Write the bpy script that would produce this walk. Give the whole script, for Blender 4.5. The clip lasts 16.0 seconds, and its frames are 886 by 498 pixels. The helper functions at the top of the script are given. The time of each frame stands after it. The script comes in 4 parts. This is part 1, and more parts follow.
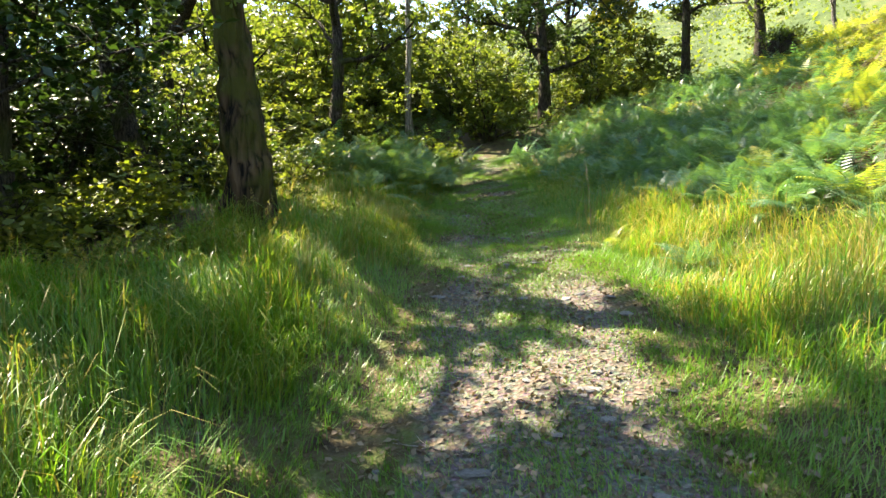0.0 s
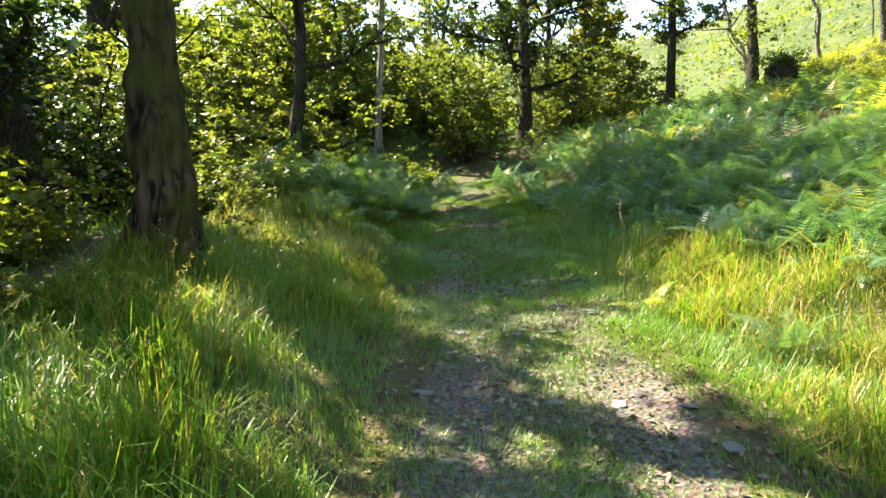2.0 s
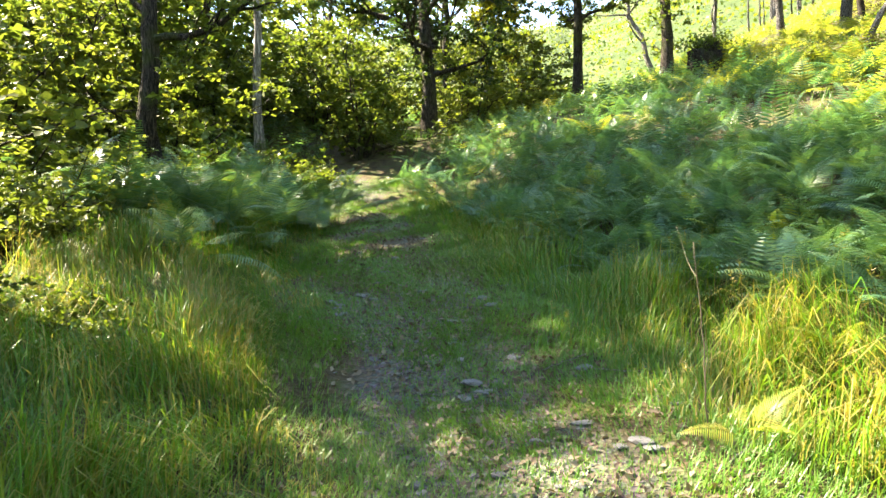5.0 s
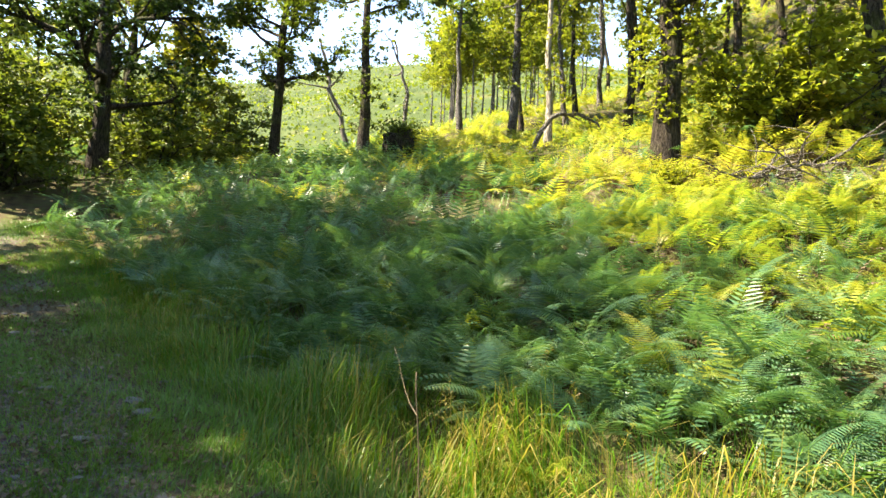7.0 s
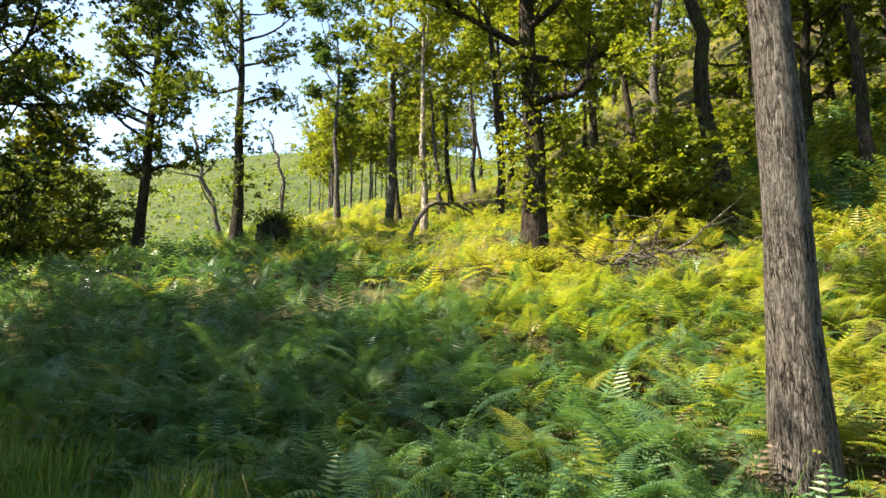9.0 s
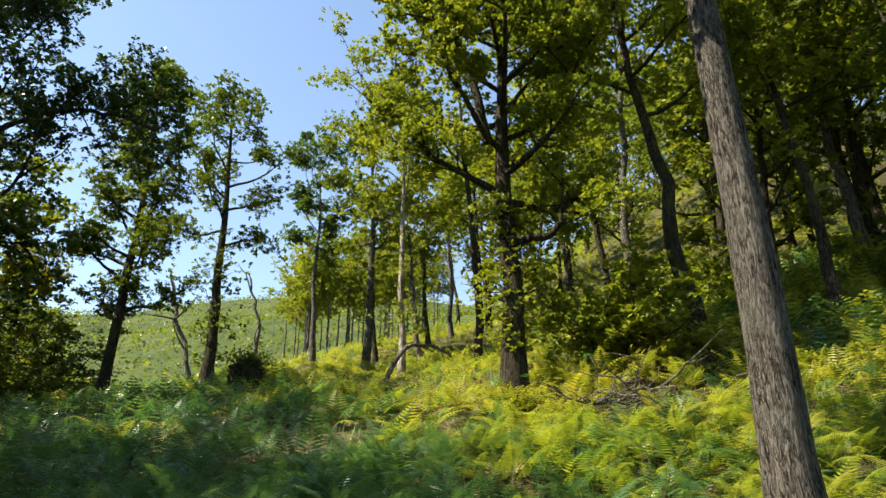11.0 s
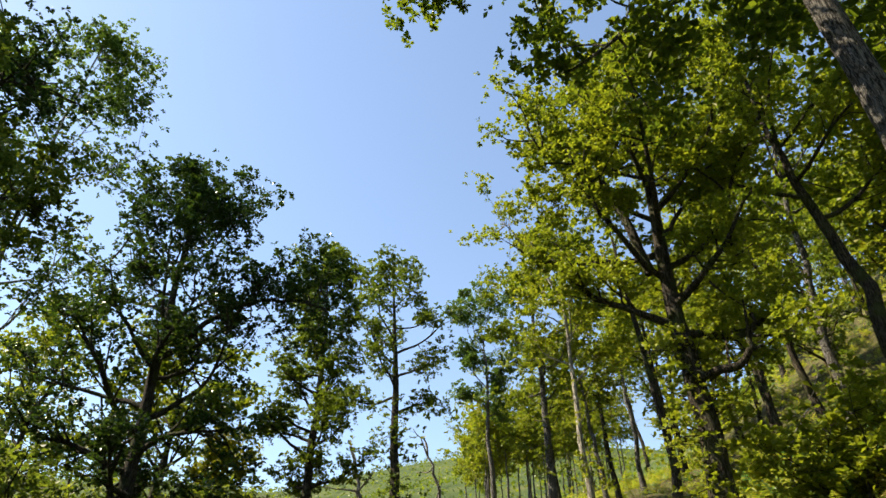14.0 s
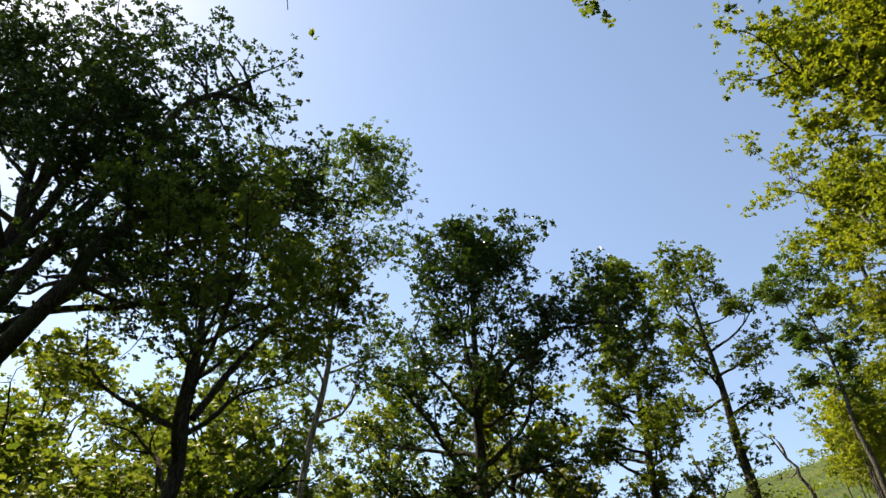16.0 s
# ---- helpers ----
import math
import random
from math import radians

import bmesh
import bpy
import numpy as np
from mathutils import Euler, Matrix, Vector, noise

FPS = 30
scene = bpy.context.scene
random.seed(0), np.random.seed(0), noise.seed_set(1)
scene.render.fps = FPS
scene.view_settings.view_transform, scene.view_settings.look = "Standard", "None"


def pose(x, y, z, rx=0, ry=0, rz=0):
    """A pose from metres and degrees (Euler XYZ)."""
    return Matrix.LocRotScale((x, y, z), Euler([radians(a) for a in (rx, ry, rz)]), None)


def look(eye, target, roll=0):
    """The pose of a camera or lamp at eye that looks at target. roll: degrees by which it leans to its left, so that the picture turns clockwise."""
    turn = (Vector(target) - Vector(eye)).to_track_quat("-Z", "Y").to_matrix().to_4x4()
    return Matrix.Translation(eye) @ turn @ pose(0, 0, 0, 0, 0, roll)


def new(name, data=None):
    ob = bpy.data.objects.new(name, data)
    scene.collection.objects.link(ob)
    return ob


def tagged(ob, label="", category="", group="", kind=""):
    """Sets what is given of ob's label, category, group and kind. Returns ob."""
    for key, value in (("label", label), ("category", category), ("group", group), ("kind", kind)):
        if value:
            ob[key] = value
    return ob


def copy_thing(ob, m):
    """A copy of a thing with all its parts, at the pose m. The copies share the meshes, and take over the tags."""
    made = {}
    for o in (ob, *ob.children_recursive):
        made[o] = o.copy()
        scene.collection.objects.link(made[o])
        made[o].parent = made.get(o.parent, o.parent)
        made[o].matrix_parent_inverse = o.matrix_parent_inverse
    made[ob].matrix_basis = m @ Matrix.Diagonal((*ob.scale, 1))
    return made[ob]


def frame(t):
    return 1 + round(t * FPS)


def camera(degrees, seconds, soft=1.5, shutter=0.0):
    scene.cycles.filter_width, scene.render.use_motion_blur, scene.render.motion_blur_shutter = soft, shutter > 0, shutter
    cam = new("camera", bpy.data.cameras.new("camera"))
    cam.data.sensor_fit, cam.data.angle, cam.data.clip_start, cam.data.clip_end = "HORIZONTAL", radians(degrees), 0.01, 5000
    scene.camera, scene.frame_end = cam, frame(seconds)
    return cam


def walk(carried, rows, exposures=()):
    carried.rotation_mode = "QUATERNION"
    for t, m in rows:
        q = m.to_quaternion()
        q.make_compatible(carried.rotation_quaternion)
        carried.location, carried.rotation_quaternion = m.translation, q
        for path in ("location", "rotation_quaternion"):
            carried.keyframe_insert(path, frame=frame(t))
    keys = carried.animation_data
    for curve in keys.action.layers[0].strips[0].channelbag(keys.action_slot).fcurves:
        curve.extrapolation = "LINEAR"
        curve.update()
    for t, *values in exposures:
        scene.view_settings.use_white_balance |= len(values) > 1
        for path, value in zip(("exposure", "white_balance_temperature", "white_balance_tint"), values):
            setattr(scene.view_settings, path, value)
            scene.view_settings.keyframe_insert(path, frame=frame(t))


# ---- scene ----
cam = camera(67.73, 16.0)
PATH = [
    (0, (0.000, 0.000, 1.486), 86.98, 2.01, 24.75),
    (0.5, (-0.241, 0.367, 1.552), 86.85, 1.99, 25.50),
    (1, (-0.463, 0.795, 1.611), 86.68, 1.54, 26.65),
    (1.5, (-0.688, 1.155, 1.642), 89.69, 0.90, 24.76),
    (2, (-0.884, 1.588, 1.686), 88.59, 0.41, 21.65),
    (2.5, (-1.131, 1.978, 1.738), 88.69, 2.13, 21.02),
    (3, (-1.298, 2.401, 1.783), 87.83, 0.99, 17.13),
    (3.2, (-1.355, 2.557, 1.825), 86.97, 1.00, 16.98),
    (5.3, (-1.995, 4.029, 2.067), 87.69, 1.09, 11.02),
    (5.5, (-2.017, 4.157, 2.074), 87.82, -0.01, 10.50),
    (6, (-2.041, 4.357, 2.147), 88.68, -1.41, 8.66),
    (6.5, (-2.045, 4.543, 2.186), 91.90, -0.33, -4.33),
    (7, (-2.001, 4.586, 2.233), 93.10, -2.81, -14.67),
    (7.5, (-1.955, 4.602, 2.251), 93.60, -1.58, -20.03),
    (8, (-1.916, 4.633, 2.268), 94.36, -0.82, -22.43),
    (8.5, (-1.898, 4.657, 2.299), 96.71, -0.43, -24.04),
    (9, (-1.887, 4.674, 2.317), 100.78, -0.06, -24.74),
    (9.2, (-1.879, 4.685, 2.316), 102.42, -0.40, -24.97),
    (11.3, (-1.893, 4.742, 2.185), 116.13, 0.05, -27.47),
    (11.5, (-1.908, 4.731, 2.179), 118.18, -0.41, -27.49),
    (12, (-1.913, 4.721, 2.205), 121.67, -0.33, -27.24),
    (12.5, (-1.908, 4.729, 2.245), 124.52, 0.08, -26.27),
    (13, (-1.900, 4.749, 2.286), 126.01, 0.42, -23.88),
    (13.5, (-1.895, 4.805, 2.323), 125.95, -0.01, -18.00),
    (14, (-1.875, 4.906, 2.351), 126.26, 0.17, -11.12),
    (14.5, (-1.839, 5.006, 2.393), 126.64, 0.31, -3.98),
    (15, (-1.796, 5.120, 2.429), 126.81, 0.36, 4.11),
    (15.5, (-1.754, 5.205, 2.346), 127.73, 0.11, 11.20),
    (16, (-1.700, 5.275, 2.272), 128.78, -0.84, 18.85),
]
EXPOSURES = [(0, 2.93, 7000, 13), (2.5, 2.97, 7000, 13), (5.5, 3.35, 7000, 13), (6.5, 3.02, 7100, 13), (7.5, 2.4, 7200, 13), (9, 2.12, 7200, 12), (11.5, 1.47, 7000, 8), (14, 1.45, 7100, 9), (16, 1.28, 7500, 11)]
walk(cam, [(t, look(eye, (eye[0] - math.sin(radians(rz)), eye[1] + math.cos(radians(rz)), eye[2] + math.tan(radians(rx - 90))), -ry)) for t, eye, rx, ry, rz in PATH], EXPOSURES)

# ---- light ----
SUN_AZ, SUN_EL = 75.0, 51.0          # degrees left of +y, degrees up
world = bpy.data.worlds.new("sky")
scene.world = world
world.use_nodes = True
wn, wl = world.node_tree.nodes, world.node_tree.links
sky = wn.new("ShaderNodeTexSky")
sky.sky_type = "NISHITA"
sky.sun_disc = False
sky.sun_elevation = radians(SUN_EL)
sky.sun_rotation = radians(-SUN_AZ)
sky.altitude, sky.air_density, sky.dust_density, sky.ozone_density = 200, 1.0, 0.3, 0.8
wl.new(sky.outputs[0], wn["Background"].inputs[0])
wn["Background"].inputs[1].default_value = 0.115
sun = new("sun", bpy.data.lights.new("sun", "SUN"))
sun.data.energy, sun.data.angle, sun.data.color = 5.0, radians(0.53), (1.0, 0.90, 0.74)
toward = Vector((-math.sin(radians(SUN_AZ)) * math.cos(radians(SUN_EL)), math.cos(radians(SUN_AZ)) * math.cos(radians(SUN_EL)), math.sin(radians(SUN_EL))))
sun.matrix_world = look((0, 0, 40), Vector((0, 0, 40)) - toward)


# ---- materials ----
def node_material(name):
    m = bpy.data.materials.new(name)
    m.use_nodes = True
    m.node_tree.nodes.clear()
    out = m.node_tree.nodes.new("ShaderNodeOutputMaterial")
    return m, m.node_tree.nodes, m.node_tree.links, out


def ramp(n, stops):
    r = n.new("ShaderNodeValToRGB")
    e = r.color_ramp.elements
    while len(e) < len(stops):
        e.new(0.5)
    for k, (p, c) in zip(e, stops):
        k.position, k.color = p, (*c, 1)
    return r


def leaf_material(name, stops, glow=0.42, gloss=0.42):
    """Leaves: varied from leaf to leaf and from plant to plant, letting some light through."""
    m, n, l, out = node_material(name)
    geo, info = n.new("ShaderNodeNewGeometry"), n.new("ShaderNodeObjectInfo")
    big = n.new("ShaderNodeTexNoise")
    big.inputs["Scale"].default_value = 0.55
    l.new(geo.outputs["Position"], big.inputs["Vector"])
    a = n.new("ShaderNodeMath")
    a.operation = "MULTIPLY_ADD"
    a.inputs[1].default_value = 0.42
    l.new(geo.outputs["Random Per Island"], a.inputs[0])
    b = n.new("ShaderNodeMath")
    b.operation = "MULTIPLY_ADD"
    b.inputs[1].default_value = 0.22
    l.new(info.outputs["Random"], b.inputs[0])
    c = n.new("ShaderNodeMath")
    c.operation = "MULTIPLY"
    c.inputs[1].default_value = 0.5
    l.new(big.outputs[0], c.inputs[0])
    l.new(c.outputs[0], b.inputs[2])
    l.new(b.outputs[0], a.inputs[2])
    r = ramp(n, stops)
    l.new(a.outputs[0], r.inputs[0])
    p = n.new("ShaderNodeBsdfPrincipled")
    p.inputs["Roughness"].default_value = gloss
    p.inputs["Specular IOR Level"].default_value = 0.3
    l.new(r.outputs[0], p.inputs["Base Color"])
    t = n.new("ShaderNodeBsdfTranslucent")
    g = n.new("ShaderNodeMix")
    g.data_type, g.blend_type = "RGBA", "MULTIPLY"
    g.inputs[0].default_value = 1.0
    l.new(r.outputs[0], g.inputs[6])
    g.inputs[7].default_value = (1.75, 1.8, 0.8, 1)
    l.new(g.outputs[2], t.inputs[0])
    mix = n.new("ShaderNodeMixShader")
    mix.inputs[0].default_value = glow
    l.new(p.outputs[0], mix.inputs[1])
    l.new(t.outputs[0], mix.inputs[2])
    l.new(mix.outputs[0], out.inputs[0])
    return m


def bark_material(name, dark, light, moss=0.0, mosscol=(0.06, 0.08, 0.015), ridges=22.0):
    """Furrowed bark, running along the stem, with moss or lichen in patches."""
    m, n, l, out = node_material(name)
    tc = n.new("ShaderNodeTexCoord")
    mp = n.new("ShaderNodeMapping")
    mp.inputs["Scale"].default_value = (1, 1, 0.16)
    l.new(tc.outputs["Object"], mp.inputs[0])
    vo = n.new("ShaderNodeTexVoronoi")
    vo.feature = "DISTANCE_TO_EDGE"
    vo.inputs["Scale"].default_value = ridges
    no = n.new("ShaderNodeTexNoise")
    no.inputs["Scale"].default_value = ridges * 1.6
    no.inputs["Detail"].default_value = 6
    l.new(mp.outputs[0], no.inputs["Vector"])
    wob = n.new("ShaderNodeMix")
    wob.data_type = "VECTOR"
    wob.inputs[0].default_value = 0.12
    l.new(mp.outputs[0], wob.inputs[4])
    l.new(no.outputs["Color"], wob.inputs[5])
    l.new(wob.outputs[1], vo.inputs["Vector"])
    add = n.new("ShaderNodeMath")
    add.operation = "MULTIPLY_ADD"
    add.inputs[1].default_value = 1.5
    l.new(vo.outputs[0], add.inputs[0])
    half = n.new("ShaderNodeMath")
    half.operation = "MULTIPLY"
    half.inputs[1].default_value = 0.75
    l.new(no.outputs[0], half.inputs[0])
    l.new(half.outputs[0], add.inputs[2])
    r = ramp(n, [(0.36, dark), (0.66, light), (0.98, tuple(min(1, c * 1.35) for c in light))])
    l.new(add.outputs[0], r.inputs[0])
    patch = n.new("ShaderNodeTexNoise")
    patch.inputs["Scale"].default_value = 2.3
    patch.inputs["Detail"].default_value = 5
    l.new(tc.outputs["Object"], patch.inputs["Vector"])
    pr = ramp(n, [(0.60 - 0.3 * moss, (0, 0, 0)), (0.75 - 0.3 * moss, (1, 1, 1))])
    l.new(patch.outputs[0], pr.inputs[0])
    mm = n.new("ShaderNodeMath")
    mm.operation = "MULTIPLY"
    mm.inputs[1].default_value = min(1, moss * 1.6)
    l.new(pr.outputs[0], mm.inputs[0])
    mx = n.new("ShaderNodeMix")
    mx.data_type = "RGBA"
    l.new(mm.outputs[0], mx.inputs[0])
    l.new(r.outputs[0], mx.inputs[6])
    mx.inputs[7].default_value = (*mosscol, 1)
    bump = n.new("ShaderNodeBump")
    bump.inputs["Strength"].default_value = 1.0
    bump.inputs["Distance"].default_value = 0.05
    l.new(add.outputs[0], bump.inputs["Height"])
    p = n.new("ShaderNodeBsdfPrincipled")
    p.inputs["Roughness"].default_value = 0.9
    p.inputs["Specular IOR Level"].default_value = 0.12
    l.new(mx.outputs[2], p.inputs["Base Color"])
    l.new(bump.outputs[0], p.inputs["Normal"])
    l.new(p.outputs[0], out.inputs[0])
    return m


def ground_material():
    m, n, l, out = node_material("woodland_ground")
    geo = n.new("ShaderNodeNewGeometry")

    def nz(scale, detail=5):
        q = n.new("ShaderNodeTexNoise")
        q.inputs["Scale"].default_value, q.inputs["Detail"].default_value = scale, detail
        l.new(geo.outputs["Position"], q.inputs["Vector"])
        return q
    coarse, mid, fine = nz(0.6), nz(5.0), nz(38.0, 8)
    floor_col = ramp(n, [(0.30, (0.035, 0.026, 0.014)), (0.48, (0.075, 0.060, 0.028)), (0.60, (0.060, 0.075, 0.020)), (0.75, (0.12, 0.105, 0.05))])
    l.new(mid.outputs[0], floor_col.inputs[0])
    pebble = n.new("ShaderNodeTexVoronoi")
    pebble.inputs["Scale"].default_value = 34
    l.new(geo.outputs["Position"], pebble.inputs["Vector"])
    dirt = ramp(n, [(0.25, (0.045, 0.039, 0.029)), (0.5, (0.105, 0.094, 0.072)), (0.72, (0.195, 0.178, 0.142)), (0.9, (0.31, 0.29, 0.245))])
    l.new(fine.outputs[0], dirt.inputs[0])
    tint = n.new("ShaderNodeMix")
    tint.data_type, tint.blend_type = "RGBA", "MULTIPLY"
    tint.inputs[0].default_value = 0.35
    l.new(dirt.outputs[0], tint.inputs[6])
    l.new(pebble.outputs["Color"], tint.inputs[7])
    trail = n.new("ShaderNodeAttribute")
    trail.attribute_name = "trail"
    edge = n.new("ShaderNodeMath")
    edge.operation = "MULTIPLY_ADD"
    edge.inputs[1].default_value = 1.3
    l.new(coarse.outputs[0], edge.inputs[0])
    l.new(trail.outputs["Fac"], edge.inputs[2])
    er = ramp(n, [(0.80, (0, 0, 0)), (1.0, (1, 1, 1))])
    sub = n.new("ShaderNodeMath")
    sub.operation = "SUBTRACT"
    sub.inputs[1].default_value = 0.35
    l.new(edge.outputs[0], sub.inputs[0])
    l.new(sub.outputs[0], er.inputs[0])
    mx = n.new("ShaderNodeMix")
    mx.data_type = "RGBA"
    l.new(er.outputs[0], mx.inputs[0])
    l.new(floor_col.outputs[0], mx.inputs[6])
    l.new(tint.outputs[2], mx.inputs[7])
    wild = n.new("ShaderNodeAttribute")
    wild.attribute_name = "far"
    green = ramp(n, [(0.3, (0.030, 0.050, 0.012)), (0.55, (0.050, 0.072, 0.018)), (0.8, (0.09, 0.09, 0.03))])
    l.new(nz(0.12, 8).outputs[0], green.inputs[0])
    mf = n.new("ShaderNodeMix")
    mf.data_type = "RGBA"
    l.new(wild.outputs["Fac"], mf.inputs[0])
    l.new(mx.outputs[2], mf.inputs[6])
    l.new(green.outputs[0], mf.inputs[7])
    ad = n.new("ShaderNodeMath")
    ad.operation = "ADD"
    l.new(fine.outputs[0], ad.inputs[0])
    l.new(pebble.outputs[0], ad.inputs[1])
    bump = n.new("ShaderNodeBump")
    bump.inputs["Strength"].default_value, bump.inputs["Distance"].default_value = 0.8, 0.025
    l.new(ad.outputs[0], bump.inputs["Height"])
    p = n.new("ShaderNodeBsdfPrincipled")
    p.inputs["Roughness"].default_value = 0.95
    p.inputs["Specular IOR Level"].default_value = 0.15
    l.new(mf.outputs[2], p.inputs["Base Color"])
    l.new(bump.outputs[0], p.inputs["Normal"])
    l.new(p.outputs[0], out.inputs[0])
    return m


def stone_material():
    m, n, l, out = node_material("slate_stone")
    tc, info = n.new("ShaderNodeTexCoord"), n.new("ShaderNodeObjectInfo")
    no = n.new("ShaderNodeTexNoise")
    no.inputs["Scale"].default_value, no.inputs["Detail"].default_value = 14, 8
    l.new(tc.outputs["Object"], no.inputs["Vector"])
    a = n.new("ShaderNodeMath")
    a.operation = "MULTIPLY_ADD"
    a.inputs[1].default_value = 0.35
    l.new(info.outputs["Random"], a.inputs[0])
    l.new(no.outputs[0], a.inputs[2])
    r = ramp(n, [(0.35, (0.050, 0.049, 0.046)), (0.65, (0.095, 0.092, 0.086)), (1.0, (0.16, 0.152, 0.14))])
    l.new(a.outputs[0], r.inputs[0])
    b = n.new("ShaderNodeBump")
    b.inputs["Strength"].default_value, b.inputs["Distance"].default_value = 0.6, 0.01
    l.new(no.outputs[0], b.inputs["Height"])
    p = n.new("ShaderNodeBsdfPrincipled")
    p.inputs["Roughness"].default_value = 0.75
    l.new(r.outputs[0], p.inputs["Base Color"])
    l.new(b.outputs[0], p.inputs["Normal"])
    l.new(p.outputs[0], out.inputs[0])
    return m


OAK_LEAF = leaf_material("oak_leaf", [(0.2, (0.036, 0.058, 0.011)), (0.5, (0.079, 0.112, 0.016)), (0.8, (0.142, 0.162, 0.021)), (1.0, (0.216, 0.202, 0.029))])
LIGHT_LEAF = leaf_material("hazel_leaf", [(0.2, (0.041, 0.071, 0.015)), (0.5, (0.091, 0.123, 0.024)), (0.8, (0.147, 0.170, 0.034)), (1.0, (0.227, 0.213, 0.051))], gloss=0.55, glow=0.38)
# Leaf with the sun's bright yellow-green put into its colour.
SUNLIT_LEAF = leaf_material("sunlit_oak_leaf", [(0.2, (0.057, 0.089, 0.013)), (0.5, (0.126, 0.157, 0.019)), (0.8, (0.201, 0.215, 0.026)), (1.0, (0.288, 0.251, 0.038))], gloss=0.5, glow=0.42)
# Near-black leaf, shared by the hollies and the dark-crowned oaks.
DARK_LEAF = leaf_material("dark_glossy_leaf", [(0.2, (0.011, 0.026, 0.007)), (0.5, (0.022, 0.045, 0.011)), (0.85, (0.044, 0.071, 0.016)), (1.0, (0.088, 0.113, 0.018))], glow=0.3, gloss=0.3)
ASH_LEAF = leaf_material("ash_leaf", [(0.2, (0.030, 0.060, 0.016)), (0.5, (0.055, 0.095, 0.024)), (0.8, (0.085, 0.130, 0.032)), (1.0, (0.13, 0.16, 0.045))])
GOLD_LEAF = leaf_material("yellowing_leaf", [(0.2, (0.09, 0.12, 0.014)), (0.5, (0.16, 0.175, 0.02)), (0.9, (0.25, 0.22, 0.03))])
# One bracken, two colours: blue-green painted as in shade, yellow-green as in sun.
FERN_SHADED = leaf_material("bracken_shaded", [(0.2, (0.036, 0.097, 0.053)), (0.5, (0.065, 0.145, 0.068)), (0.75, (0.105, 0.173, 0.051)), (1.0, (0.173, 0.211, 0.043))], gloss=0.34, glow=0.36)
FERN_SUNLIT = leaf_material("bracken_sunlit", [(0.2, (0.085, 0.150, 0.026)), (0.45, (0.175, 0.225, 0.034)), (0.75, (0.27, 0.265, 0.042)), (1.0, (0.38, 0.27, 0.08))], gloss=0.4)
GRASS = leaf_material("tall_grass", [(0.2, (0.032, 0.112, 0.012)), (0.5, (0.068, 0.167, 0.015)), (0.72, (0.132, 0.197, 0.023)), (0.9, (0.240, 0.218, 0.062)), (1.0, (0.309, 0.280, 0.123))], gloss=0.4, glow=0.42)
STRAW = leaf_material("straw_grass", [(0.2, (0.096, 0.131, 0.017)), (0.5, (0.184, 0.172, 0.032)), (0.8, (0.272, 0.221, 0.064)), (1.0, (0.352, 0.287, 0.112))], gloss=0.45, glow=0.36)
TURF = leaf_material("short_turf", [(0.2, (0.037, 0.118, 0.016)), (0.5, (0.068, 0.167, 0.022)), (0.8, (0.119, 0.184, 0.035)), (1.0, (0.238, 0.242, 0.120))], glow=0.3)
LITTER = leaf_material("dry_litter", [(0.2, (0.045, 0.032, 0.020)), (0.5, (0.11, 0.082, 0.050)), (0.8, (0.19, 0.155, 0.105)), (1.0, (0.29, 0.25, 0.19))], glow=0.1, gloss=0.7)
BARK_OAK = bark_material("oak_bark", (0.012, 0.010, 0.008), (0.075, 0.062, 0.046), 0.35)
BARK_MOSS = bark_material("mossy_bark", (0.005, 0.004, 0.003), (0.070, 0.046, 0.026), 0.55, (0.050, 0.054, 0.010), 9)
BARK_GREY = bark_material("grey_bark", (0.014, 0.012, 0.010), (0.185, 0.170, 0.152), 0.28, (0.25, 0.25, 0.225), 30)
BARK_PALE = bark_material("pale_bark", (0.13, 0.115, 0.095), (0.42, 0.38, 0.32), 0.25, (0.10, 0.11, 0.05), 16)
DEADWOOD = bark_material("dead_wood", (0.06, 0.053, 0.046), (0.26, 0.24, 0.21), 0.1, (0.08, 0.10, 0.03), 26)
STONE = stone_material()
GROUND = ground_material()


# ---- the lie of the land ----
TRAIL_Y = [-30, -10, 0, 2.5, 5.8, 6.9, 8.6, 10, 13.8, 18, 25, 60]
TRAIL_X = [10, 3.5, 0.25, -0.7, -1.9, -2.4, -3.3, -3.85, -5.3, -7.5, -12, -36]


def trail_x(y):
    return np.interp(y, TRAIL_Y, TRAIL_X)


def ease(a, b, v):
    q = np.clip((v - a) / (b - a), 0, 1)
    return q * q * (3 - 2 * q)


